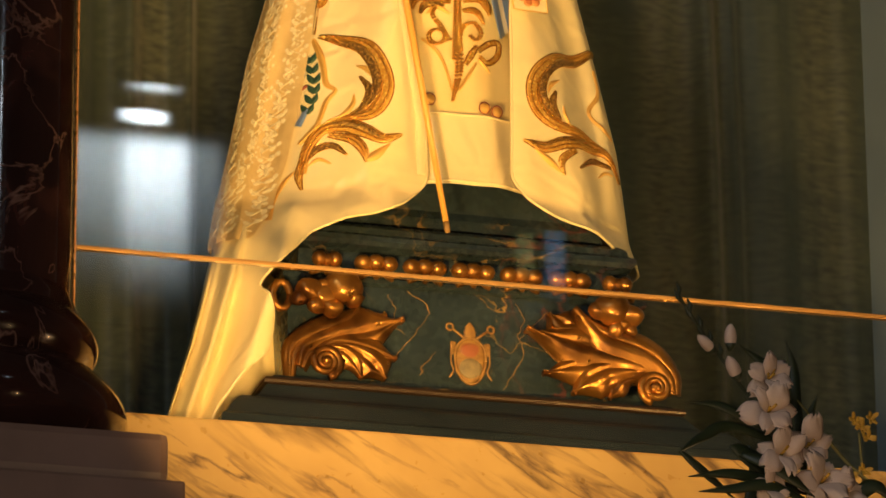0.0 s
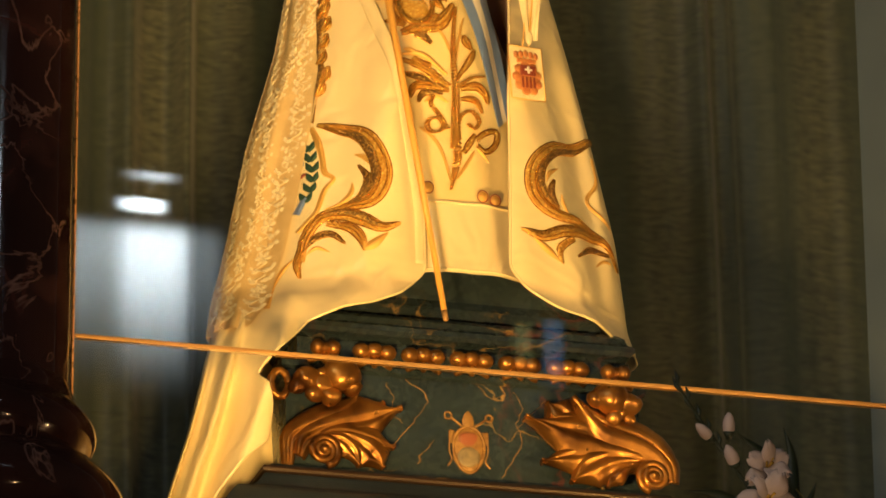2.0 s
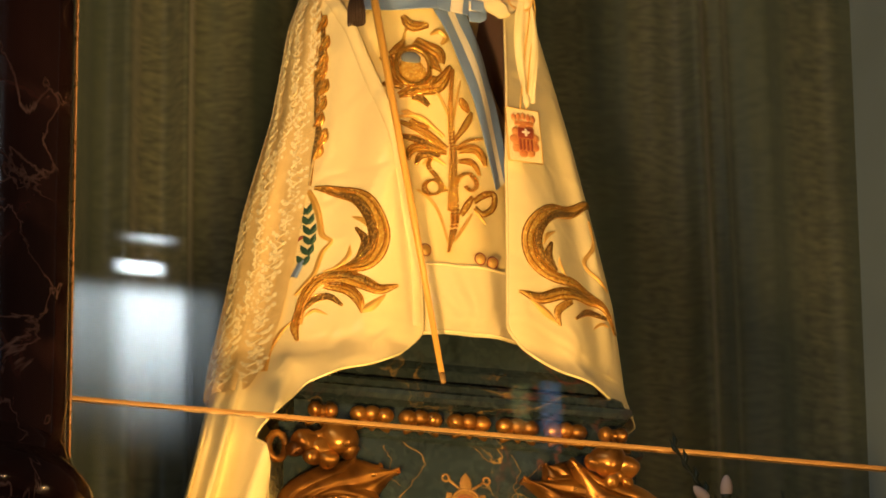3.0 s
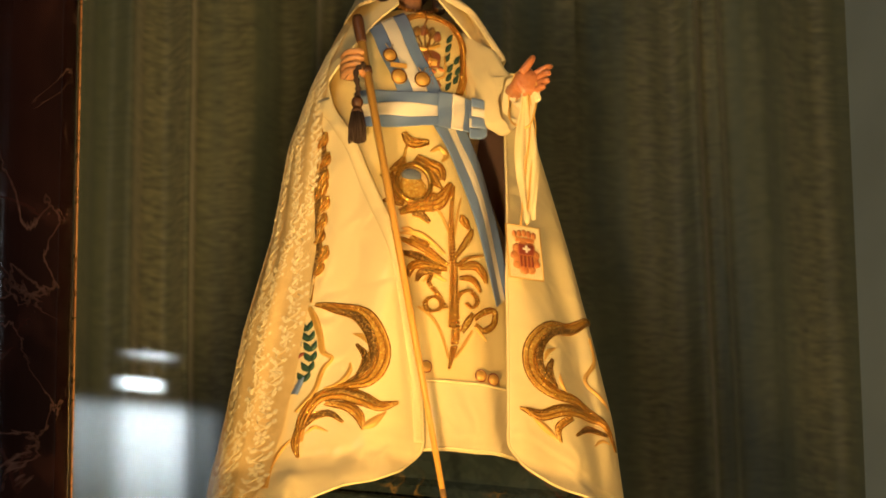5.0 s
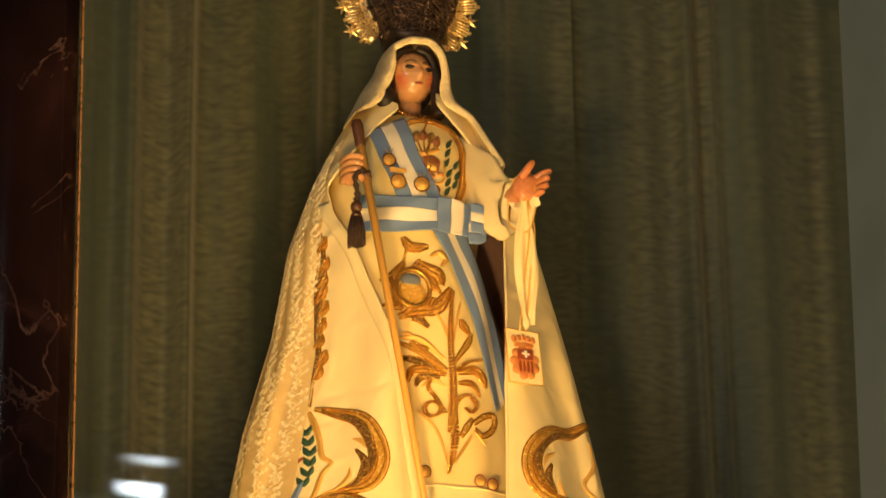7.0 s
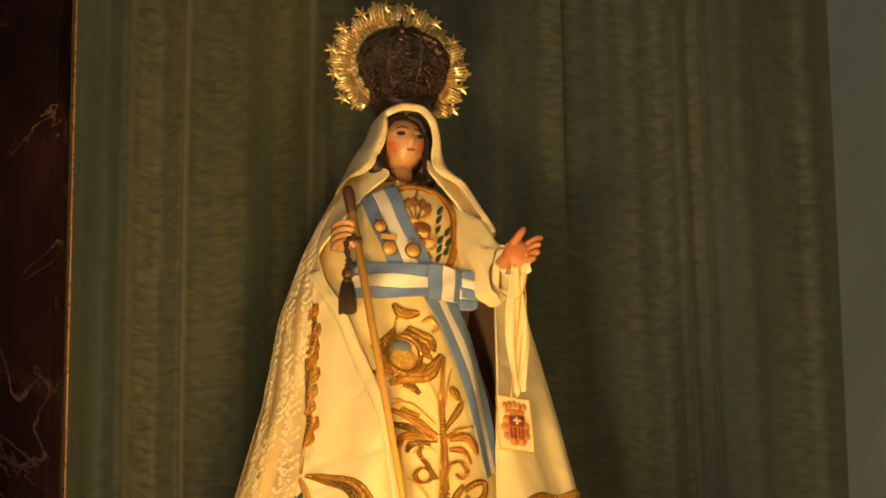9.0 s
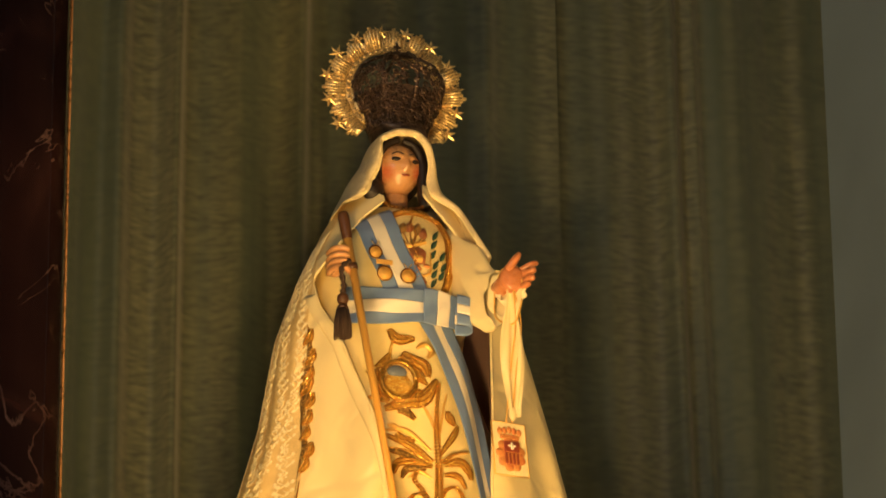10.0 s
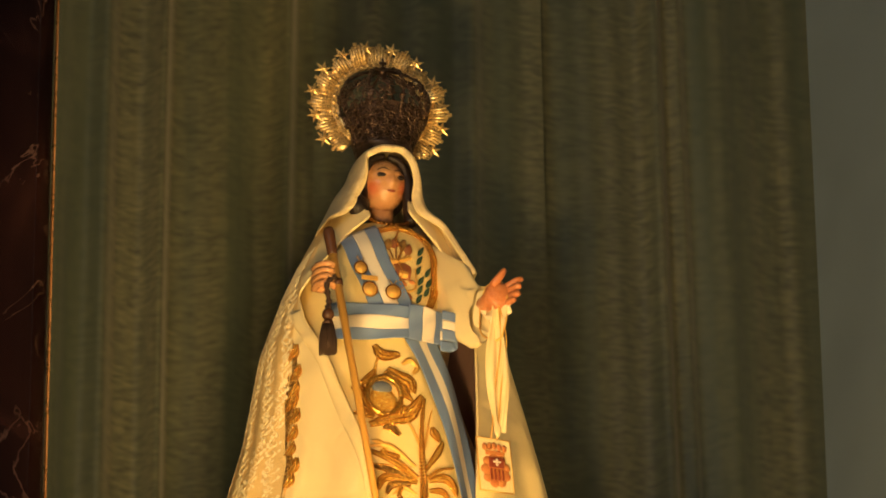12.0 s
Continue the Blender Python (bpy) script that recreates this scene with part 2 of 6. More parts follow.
def curtain_material():
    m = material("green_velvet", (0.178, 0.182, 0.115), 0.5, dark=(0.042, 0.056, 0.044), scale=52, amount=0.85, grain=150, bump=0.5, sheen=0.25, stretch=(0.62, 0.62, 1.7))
    # darker green vertical streaks, from noise stretched down the cloth
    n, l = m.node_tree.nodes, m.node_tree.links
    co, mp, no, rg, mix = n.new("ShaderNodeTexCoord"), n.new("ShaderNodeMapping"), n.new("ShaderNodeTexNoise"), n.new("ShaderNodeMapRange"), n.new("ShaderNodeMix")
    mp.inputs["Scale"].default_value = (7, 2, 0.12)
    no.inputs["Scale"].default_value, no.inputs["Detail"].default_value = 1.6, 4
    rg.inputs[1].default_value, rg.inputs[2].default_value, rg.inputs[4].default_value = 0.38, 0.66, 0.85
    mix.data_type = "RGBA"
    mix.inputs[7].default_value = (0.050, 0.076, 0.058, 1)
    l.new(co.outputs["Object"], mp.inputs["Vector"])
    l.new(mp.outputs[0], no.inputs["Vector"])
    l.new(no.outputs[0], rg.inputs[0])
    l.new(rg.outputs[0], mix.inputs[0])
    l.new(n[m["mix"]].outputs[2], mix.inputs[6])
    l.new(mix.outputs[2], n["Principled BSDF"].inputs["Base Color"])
    return m


M_CURTAIN = curtain_material()


def glass_material():
    m = bpy.data.materials.new("clear_glass")
    m.use_nodes = True
    n, l = m.node_tree.nodes, m.node_tree.links
    out = n["Material Output"]
    n.remove(n["Principled BSDF"])
    clear, gloss, mix, fr = n.new("ShaderNodeBsdfTransparent"), n.new("ShaderNodeBsdfGlossy"), n.new("ShaderNodeMixShader"), n.new("ShaderNodeFresnel")
    fr.inputs[0].default_value = 1.5
    gloss.inputs["Roughness"].default_value = 0.012
    clear.inputs[0].default_value = (0.97, 0.98, 0.96, 1)
    l.new(fr.outputs[0], mix.inputs[0])
    l.new(clear.outputs[0], mix.inputs[1])
    l.new(gloss.outputs[0], mix.inputs[2])
    l.new(mix.outputs[0], out.inputs[0])
    return m


M_GLASS = glass_material()

# ---- building helpers ----
def mesh_object(name, bm, mat, smooth=True):
    data = bpy.data.meshes.new(name)
    bmesh.ops.recalc_face_normals(bm, faces=bm.faces[:])
    bm.to_mesh(data)
    bm.free()
    for mm in (mat if isinstance(mat, (list, tuple)) else [mat]):
        data.materials.append(mm)
    for p in data.polygons:
        p.use_smooth = smooth
    return new(name, data)


def thing(name, base, label, category, group="", kind=""):
    ob = new(name)
    ob.location = base
    ob.empty_display_size = 0.05
    return tagged(ob, label, category, group, kind)


def part(name, bm, mat, parent, label="", smooth=True, kind=""):
    ob = mesh_object(name, bm, mat, smooth)
    ob.parent = parent
    ob.matrix_parent_inverse = Matrix() if parent.data else Matrix.Translation(-parent.location)
    return tagged(ob, label, kind=kind)


def structure(name, bm, mat, label, category, smooth=False):
    return tagged(mesh_object(name, bm, mat, smooth), label, category, kind="structure")


def box(x0, x1, y0, y1, z0, z1, bevel=0.0, bm=None):
    bm = bm or bmesh.new()
    own = bmesh.ops.create_cube(bm, size=1, matrix=Matrix.Translation(((x0 + x1) / 2, (y0 + y1) / 2, (z0 + z1) / 2)) @ Matrix.Diagonal((x1 - x0, y1 - y0, z1 - z0, 1)))
    if bevel:
        edges = {e for v in own["verts"] for e in v.link_edges}
        bmesh.ops.bevel(bm, geom=list(edges), offset=bevel, segments=2, affect="EDGES", profile=0.6)
    return bm


def grid(fn, nu, nv, bm=None, closed=False):
    """A sheet of fn(u, v), u and v from 0 to 1."""
    bm = bm or bmesh.new()
    rows = [[bm.verts.new(fn(i / nu, j / nv)) for i in range(nu if closed else nu + 1)] for j in range(nv + 1)]
    for j in range(nv):
        for i in range(nu):
            k = (i + 1) % nu if closed else i + 1
            bm.faces.new((rows[j][i], rows[j][k], rows[j + 1][k], rows[j + 1][i]))
    return bm


def lathe(profile, centre, segments=32, bm=None, squash=1.0):
    """Profile of (radius, z) turned round a vertical axis through centre."""
    n = len(profile) - 1

    def at(u, v):
        r, z = profile[min(n, round(v * n))]
        a = 2 * math.pi * u
        return (centre[0] + r * math.cos(a), centre[1] + squash * r * math.sin(a), centre[2] + z)
    return grid(at, segments, n, bm, True)


def spline(points, steps=8):
    """A smooth line through a few control points (any number of values each)."""
    pts = [np.array(p, float) for p in points]
    pts = [2 * pts[0] - pts[1]] + pts + [2 * pts[-1] - pts[-2]]
    out = []
    for i in range(1, len(pts) - 2):
        a, b, c, d = pts[i - 1:i + 3]
        for k in range(steps):
            t = k / steps
            out.append(0.5 * (2 * b + (c - a) * t + (2 * a - 5 * b + 4 * c - d) * t * t + (3 * b - a - 3 * c + d) * t ** 3))
    out.append(pts[-2])
    return out


def tube(points, radius, sides=8, bm=None, caps=True):
    """A round bar along points; radius a number or one per point."""
    bm = bm or bmesh.new()
    pts = [Vector(p[:3]) for p in points]
    rad = radius if isinstance(radius, (list, tuple)) else [radius] * len(pts)
    rings, side = [], None
    for i, p in enumerate(pts):
        d = (pts[min(i + 1, len(pts) - 1)] - pts[max(i - 1, 0)]).normalized()
        if side is None:
            side = d.orthogonal().normalized()
        side = (side - d * side.dot(d)).normalized()
        up = d.cross(side)
        rings.append([bm.verts.new(p + float(rad[i]) * (side * math.cos(2 * math.pi * k / sides) + up * math.sin(2 * math.pi * k / sides))) for k in range(sides)])
    for a, b in zip(rings, rings[1:]):
        for k in range(sides):
            bm.faces.new((a[k], a[(k + 1) % sides], b[(k + 1) % sides], b[k]))
    if caps:
        bm.faces.new(rings[0][::-1])
        bm.faces.new(rings[-1])
    return bm


def blob(centre, size, bm=None, detail=2, turn=None, wobble=0.0):
    """An egg of three radii, a little uneven."""
    bm = bm or bmesh.new()
    m = Matrix.Translation(centre) @ (turn or Matrix()) @ Matrix.Diagonal((*size, 1))
    made = bmesh.ops.create_icosphere(bm, subdivisions=detail, radius=1, matrix=m)
    if wobble:
        for v in made["verts"]:
            v.co += wobble * noise.noise_vector(v.co * 30)
    return bm


def curve(z, pairs):
    """Interpolates (z, value) pairs, eased a little."""
    p = sorted(pairs)
    xs, ys = [a for a, _ in p], [b for _, b in p]
    return float(np.mean(np.interp([z - 0.012, z - 0.004, z + 0.004, z + 0.012], xs, ys)))

# ---- the forms that the clothes follow (heights above the church floor) ----
LEFT_OUT = [(6.20, -0.120), (6.15, -0.150), (6.042, -0.206), (5.935, -0.253), (5.791, -0.300), (5.589, -0.334), (5.376, -0.391),
            (5.193, -0.424), (5.112, -0.441), (4.95, -0.480), (4.88, -0.505), (4.72, -0.545), (4.575, -0.590), (4.48, -0.618)]
LEFT_EDGE = [(6.13, -0.160), (6.105, -0.145), (6.088, -0.105), (6.07, -0.112), (6.04, -0.150), (5.97, -0.205), (5.90, -0.250), (5.83, -0.245), (5.72, -0.205),
             (5.478, -0.144), (5.209, -0.094), (5.076, -0.090), (5.006, -0.158), (4.974, -0.248), (4.962, -0.315), (4.912, -0.360), (4.832, -0.431), (4.761, -0.406),
             (4.693, -0.411), (4.643, -0.466), (4.57, -0.514), (4.48, -0.54)]
RIGHT_OUT = [(6.177, 0.030), (6.11, 0.065), (6.02, 0.115), (5.93, 0.160), (5.85, 0.198), (5.666, 0.250), (5.586, 0.272), (5.429, 0.311), (5.237, 0.356), (5.057, 0.378), (4.97, 0.383)]
RIGHT_EDGE = [(6.13, -0.025), (6.10, -0.030), (6.075, -0.012), (6.02, 0.035), (5.94, 0.085), (5.88, 0.105), (5.774, 0.098), (5.44, 0.076), (5.094, 0.077), (5.05, 0.111),
              (5.02, 0.165), (5.01, 0.19), (5.005, 0.25), (4.995, 0.30), (4.985, 0.33), (4.97, 0.385)]
AXIS = [(6.26, -0.060), (5.9, -0.070), (5.5, -0.045), (5.1, -0.008), (4.5, -0.008)]
DEPTH = [(6.15, 0.105), (6.05, 0.140), (5.9, 0.188), (5.7, 0.200), (5.4, 0.215), (5.0, 0.225), (4.8, 0.17), (4.48, 0.15)]
MIDDLE = [(6.3, 0.0), (5.05, 0.0), (4.85, -0.13), (4.48, -0.17)]


def cape_at(z, s, side, lift=0.0):
    """The cape at height z; s runs from 0 at the wearer's front, 1 at her side, to 2 at her back."""
    out = curve(z, LEFT_OUT if side < 0 else RIGHT_OUT)
    mid, deep, yc = curve(z, AXIS), curve(z, DEPTH), curve(z, MIDDLE)
    a = s * math.pi / 2
    low = min(1.0, max(0.0, (6.05 - z) / 0.8))
    fold = low * (0.013 * math.sin(9 * s + 2.2 * z) + 0.006 * math.sin(23 * s + 3 * z + side))
    if side < 0 and z < 5.05:
        fold += (0.066 * (0.6 - abs(math.sin(17 * s + 2.5 * z))) + 0.010 * math.sin(58 * s + 1)) * min(1, (5.05 - z) / 0.25)
    if z > 5.05:
        lead = (0.24 + 0.06 * math.sin(3 * z)) * side
        fold += 0.016 * math.exp(-((s - abs(lead) * 1.3) / 0.10) ** 2) * min(1, (z - 5.05) / 0.3) * min(1, max(0, (5.85 - z) / 0.2))
        fold += 0.012 * low * math.exp(-((s - 0.62 - 0.1 * math.sin(2.5 * z)) / 0.07) ** 2) * (side > 0)
    r = 1 + lift / 0.25
    back = 0.75 if s > 1 else 1.0
    return (mid + (out - mid) * math.sin(a) * r, yc - (deep * back * r + fold) * math.cos(a) - 0.35 * fold, z)


def cape_s(z, x, side):
    """Where on its way round the cape passes x at height z."""
    out, mid = curve(z, LEFT_OUT if side < 0 else RIGHT_OUT), curve(z, AXIS)
    k = (x - mid) / (out - mid)
    return math.asin(max(-0.98, min(0.985, k))) * 2 / math.pi


def on_cape(x, z, lift=0.003):
    side = -1 if x < curve(z, AXIS) else 1
    return cape_at(z, cape_s(z, x, side), side, lift)


GOWN_MID = [(6.12, -0.060), (5.9, -0.068), (5.75, -0.080), (5.5, -0.050), (5.08, -0.005)]
GOWN_WIDE = [(6.12, 0.035), (6.09, 0.08), (6.05, 0.12), (6.0, 0.15), (5.9, 0.165), (5.78, 0.155), (5.6, 0.20), (5.08, 0.27)]
GOWN_DEEP = [(6.12, 0.035), (6.09, 0.085), (6.05, 0.125), (6.0, 0.150), (5.9, 0.172), (5.78, 0.165), (5.6, 0.185), (5.08, 0.198)]


def gown_at(z, a, lift=0.0):
    """The gown at height z; a in radians from the front."""
    w, d = curve(z, GOWN_WIDE), curve(z, GOWN_DEEP)
    low = min(1.0, max(0.0, (5.75 - z) / 0.6))
    fold = low * (0.004 * math.sin(7 * a + 1.0) + 0.003 * math.sin(17 * a + z * 2))
    return (curve(z, GOWN_MID) + (w + lift) * math.sin(a), -(d + lift + fold) * math.cos(a), z)


def on_gown(x, z, lift=0.003):
    k = max(-0.97, min(0.97, (x - curve(z, GOWN_MID)) / (curve(z, GOWN_WIDE) + lift)))
    return gown_at(z, math.asin(k), lift)

# ---- the church round the altar: plain walls that close the place ----
SLAB = 4.482
structure("floor", box(-7, 7, -22, 4, -0.3, 0), M_FLOOR, "dark polished stone floor of the nave", "floor")
structure("ceiling", box(-7, 7, -22, 4, 18, 18.3), M_NAVE, "dim plaster ceiling of the nave", "ceiling")
structure("wall_west", box(-7.3, -7, -22, 4, 0, 18), M_NAVE, "dim plaster side wall of the nave", "wall")
structure("wall_east", box(7, 7.3, -22, 4, 0, 18), M_NAVE, "dim plaster side wall of the nave", "wall")
structure("wall_south", box(-7, 7, -22.3, -22, 0, 18), M_NAVE, "dim plaster wall with windows at the nave's end", "wall")
structure("wall_north", box(-7, 7, 1.1, 1.4, 0, 18), M_NAVE, "dim plaster wall behind the altar niche", "wall")
structure("wall_altar", box(-1.9, 1.9, -0.42, 1.1, 0, 4.14), M_GREY, "grey marble altar wall under the niche", "wall")
structure("altar_ledge", box(-1.9, 1.9, -2.7, -0.42, 0, 3.30), M_GREY, "grey marble altar ledge before the niche", "ledge")
structure("niche_side_east", box(1.195, 1.9, -0.35, 1.1, SLAB - 0.3, 7.6, 0.01), M_PLASTER, "pale smooth stone side of the altar niche", "wall")
structure("niche_side_west", box(-1.9, -1.25, -0.35, 1.1, SLAB - 0.3, 7.6, 0.01), M_PLASTER, "pale smooth stone side of the altar niche", "wall")
structure("niche_top", box(-1.9, 1.9, -0.35, 1.1, 7.6, 7.9), M_PLASTER, "pale stone lintel over the altar niche", "wall")

# ---- curtain behind the statue ----
curtain = thing("curtain", (0, 0.72, SLAB), "olive green velvet curtain hanging in soft vertical folds behind the statue", "curtain")


# ridges of the folds: place across, half width, depth
FOLDS = ((-1.02, 0.05, 0.05), (-0.80, 0.05, 0.04), (-0.58, 0.05, 0.05), (-0.47, 0.03, 0.045), (-0.345, 0.022, 0.065), (-0.20, 0.06, 0.03), (-0.065, 0.022, 0.05),
         (0.12, 0.05, 0.03), (0.26, 0.05, 0.03), (0.35, 0.026, 0.035), (0.70, 0.06, 0.02), (0.805, 0.028, 0.060), (0.875, 0.018, 0.020), (0.98, 0.05, 0.025))


def drape(x0, x1, seed, front):
    def at(u, v):
        x, z = x0 + (x1 - x0) * u, 7.5 - 3.0 * v
        sway = x + 0.010 * math.sin(1.3 * z + seed) + 0.006 * noise.noise((x * 3, z * 0.9, seed))
        y = 0.76 - front - sum(d * math.exp(-((sway - c) / w) ** 2) for c, w, d in FOLDS)
        y += 0.003 * math.sin(61 * sway + 1.7 + 0.3 * z) + 0.002 * math.sin(117 * sway + 0.5 * z) + 0.012 * noise.noise((x * 6, z * 0.7, seed))
        return (x, y, z)
    return grid(at, int((x1 - x0) * 190), 36)


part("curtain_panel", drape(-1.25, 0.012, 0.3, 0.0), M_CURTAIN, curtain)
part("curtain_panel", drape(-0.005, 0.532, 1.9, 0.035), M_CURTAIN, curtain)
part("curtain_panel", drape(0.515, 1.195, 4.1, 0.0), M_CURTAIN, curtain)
part("curtain_rail", tube([(-1.25, 0.72, 7.52), (1.16, 0.72, 7.52)], 0.015), M_JOINT, curtain)

# ---- glass front in two panes, with a brass bead between ----
glass = thing("glass_front", (0, -0.42, SLAB), "clear glass front of the niche in two stacked panes", "glass case", kind="structure")
lower = part("pane", box(-0.8255, 1.2, -0.426, -0.420, SLAB, 4.796), M_GLASS, glass, smooth=False)
upper = part("pane", box(-0.8255, 1.2, -0.426, -0.420, 4.804, 7.6), M_GLASS, glass, smooth=False)
for pane in (lower, upper):
    pane.visible_shadow = False
part("glazing_bead", box(-0.8255, 1.2, -0.431, -0.415, 4.7965, 4.8035, 0.0015), M_JOINT, glass, "thin brass bead between the panes", False)

part("edge_trim", box(-0.8305, -0.8265, -0.433, -0.412, SLAB, 7.6, 0.0012), M_COPPER, glass, "thin polished copper trim down the edge of the glass", True)

# ---- cream marble slab ----
slab = thing("marble_slab", (0, -0.2, SLAB - 0.34), "cream marble altar slab with dark branching veins", "altar slab", kind="structure")
bm = box(-0.742, 1.9, -0.45, 0.9, SLAB - 0.34, SLAB, 0.007)
part("slab_front", bm, M_MARBLE, slab, smooth=False)

# ---- dark red column on a grey plinth ----
column = thing("column", (-1.067, -0.75, 3.8), "polished dark red marble column with pale veins and moulded base", "column", kind="structure")
CX, CY = -1.067, -0.75
shaft = [(0.165, 7.6 - 0.2 * k) for k in range(14)] + [(0.166, 4.75), (0.165, 4.60), (0.165, 4.566)]
part("shaft", lathe([(r, z) for r, z in shaft], (CX, CY, 0), 64), M_RED, column)
ring = [(0.164, 4.568), (0.168, 4.560), (0.173, 4.546), (0.178, 4.530)]
ring += [(0.180 + 0.011 * k / 16 + 0.029 * math.sin(math.pi * k / 16), 4.526 - 0.104 * k / 16) for k in range(17)]
ring += [(0.191, 4.420), (0.191, 4.416), (0.200, 4.413)]
ring += [(0.203 + 0.064 * math.sin(math.pi * (0.08 + 0.92 * k / 18)), 4.412 - 0.169 * k / 18) for k in range(19)] + [(0.165, 4.243)]
part("base_moulding", lathe(ring, (CX, CY, 0), 64), M_RED, column, "dark red torus mouldings with small lamp glints")
part("plinth", box(CX - 0.285, CX + 0.285, CY - 0.285, CY + 0.285, 4.165, 4.254, 0.016), M_GREY, column, "mauve grey marble plinth", False)
part("plinth_step", box(CX - 0.308, CX + 0.308, CY - 0.308, CY + 0.308, 3.8, 4.163, 0.006), M_GREY, column, "mauve grey marble step", False)
part("pier", box(CX - 0.33, CX + 0.33, CY - 0.33, CY + 0.33, 0, 3.8, 0.006), M_GREY, column, "mauve grey marble pier", False)

# ---- bright high windows at the nave's far end, added to be seen only as reflections in the glass ----
def lit_window(x0, x1, z0, z1, strength, name="window", fade=None, side=0.0, colour=(0.80, 0.92, 1.0), rest=(0, 0)):
    """A bright pane; fade: its emission is graded away below and to its sides to shape the reflection."""
    m = glow("graded_glow_pane", colour, strength)
    n, l = m.node_tree.nodes, m.node_tree.links
    co, sep = n.new("ShaderNodeTexCoord"), n.new("ShaderNodeSeparateXYZ")
    l.new(co.outputs["Object"], sep.inputs[0])
    up, left, right = n.new("ShaderNodeMapRange"), n.new("ShaderNodeMapRange"), n.new("ShaderNodeMapRange")
    edge = fade or 0.03
    up.inputs[1].default_value, up.inputs[2].default_value, up.inputs[3].default_value, up.inputs[4].default_value = z0, z0 + edge, 0.0, strength
    left.inputs[1].default_value, left.inputs[2].default_value = x0, x0 + (side or 0.06)
    right.inputs[1].default_value, right.inputs[2].default_value = x1, x1 - max(0.06, side * 0.75)
    left.inputs[3].default_value, right.inputs[3].default_value = rest
    one, two = n.new("ShaderNodeMath"), n.new("ShaderNodeMath")
    one.operation = two.operation = "MULTIPLY"
    l.new(sep.outputs["Z"], up.inputs[0])
    l.new(sep.outputs["X"], left.inputs[0])
    l.new(sep.outputs["X"], right.inputs[0])
    l.new(up.outputs[0], one.inputs[0])
    l.new(left.outputs[0], one.inputs[1])
    l.new(one.outputs[0], two.inputs[0])
    l.new(right.outputs[0], two.inputs[1])
    over, three = n.new("ShaderNodeMapRange"), n.new("ShaderNodeMath")
    over.inputs[1].default_value, over.inputs[2].default_value = z1, z1 - (0.20 if edge > 1 else 0.03)
    three.operation = "MULTIPLY"
    l.new(sep.outputs["Z"], over.inputs[0])
    l.new(two.outputs[0], three.inputs[0])
    l.new(over.outputs[0], three.inputs[1])
    l.new(three.outputs[0], n["Principled BSDF"].inputs["Emission Strength"])
    for soft in (up, left, right, over):
        soft.interpolation_type = "SMOOTHERSTEP"
    return structure(name, box(x0, x1, -21.99, -21.95, z0, z1), m, "bright high window pane of the nave, its glow graded towards the edges", "window")


lit_window(3.80, 4.24, 13.680, 13.805, 46, "window_1", 0.06, 0.22)
lit_window(3.82, 4.34, 13.90, 14.00, 15, "window_2", 0.07, 0.34)
# three added panes, graded into one soft patch of reflected glow
lit_window(3.76, 4.42, 12.32, 13.69, 21, "window_3", 1.55, 0.27, rest=(0.30, 0.14))
lit_window(3.34, 3.76, 12.32, 13.69, 6.3, "window_4", 1.55, 0.34, rest=(0.1, 1))
lit_window(4.42, 4.64, 12.32, 13.69, 2.94, "window_5", 1.55, 0.26, rest=(1, 0))
lit_window(6.52, 6.70, 12.80, 13.18, 1.0, "window_6", 0.20, 0.08, (0.75, 0.80, 0.30))
lit_window(6.72, 6.92, 12.66, 13.22, 1.1, "window_7", 0.25, 0.08, (0.25, 0.55, 1.0))

# ---- pedestal of the statue ----
pedestal = thing("statue_pedestal", (0, 0, SLAB), "dark green marbled wooden pedestal with gilded carved ornament", "pedestal")


def frustum(steps, deep=0.0):
    """Stacked rectangular outline: (half width, half depth, z) from the bottom up."""
    bm = bmesh.new()
    rings = [[bm.verts.new((sx * w, sy * d, z)) for sx, sy in ((-1, -1), (1, -1), (1, 1), (-1, 1))] for w, d, z in steps]
    for a, b in zip(rings, rings[1:]):
        for k in range(4):
            bm.faces.new((a[k], a[(k + 1) % 4], b[(k + 1) % 4], b[k]))
    bm.faces.new(rings[0][::-1])
    bm.faces.new(rings[-1])
    return bm


def moulding(w, d, profile):
    """Profile of (outwards, z) round a block of half width w and half depth d."""
    return frustum([(w + o, d + o, z) for o, z in profile])


ogee = [(0.152, SLAB), (0.152, 4.526), (0.149, 4.534), (0.140, 4.541), (0.136, 4.547)]
ogee += [(0.134 - 0.094 * k / 10, 4.549 + 0.083 * k / 10 + 0.010 * math.sin(2 * math.pi * k / 10)) for k in range(11)] + [(0.036, 4.635)]
part("foot_ogee", moulding(0.375, 0.188, ogee), M_GREEN_BASE, pedestal, "dark green sloping foot moulding with few gold veins", False)
part("foot_bead", moulding(0.375, 0.188, [(0.036, 4.635), (0.043, 4.637), (0.045, 4.642), (0.041, 4.648), (0.028, 4.650)]), M_GREEN_EDGE, pedestal, "worn bronze moulding edge", False)
part("foot_top", moulding(0.375, 0.188, [(0.026, 4.650), (0.022, 4.658), (0.0, 4.661)]), M_GREEN_BASE, pedestal, smooth=False)
part("die", moulding(0.355, 0.155, [(0, 4.656), (0, 4.872)]), M_GREEN, pedestal, "dark green panel with painted gold veins", False)
part("neck_fillet", moulding(0.355, 0.155, [(0.004, 4.872), (0.012, 4.876), (0.012, 4.886), (0.0, 4.890)]), M_GREEN, pedestal, smooth=False)
part("frieze", moulding(0.335, 0.16, [(0, 4.890), (0, 4.938)]), M_GREEN, pedestal, smooth=False)
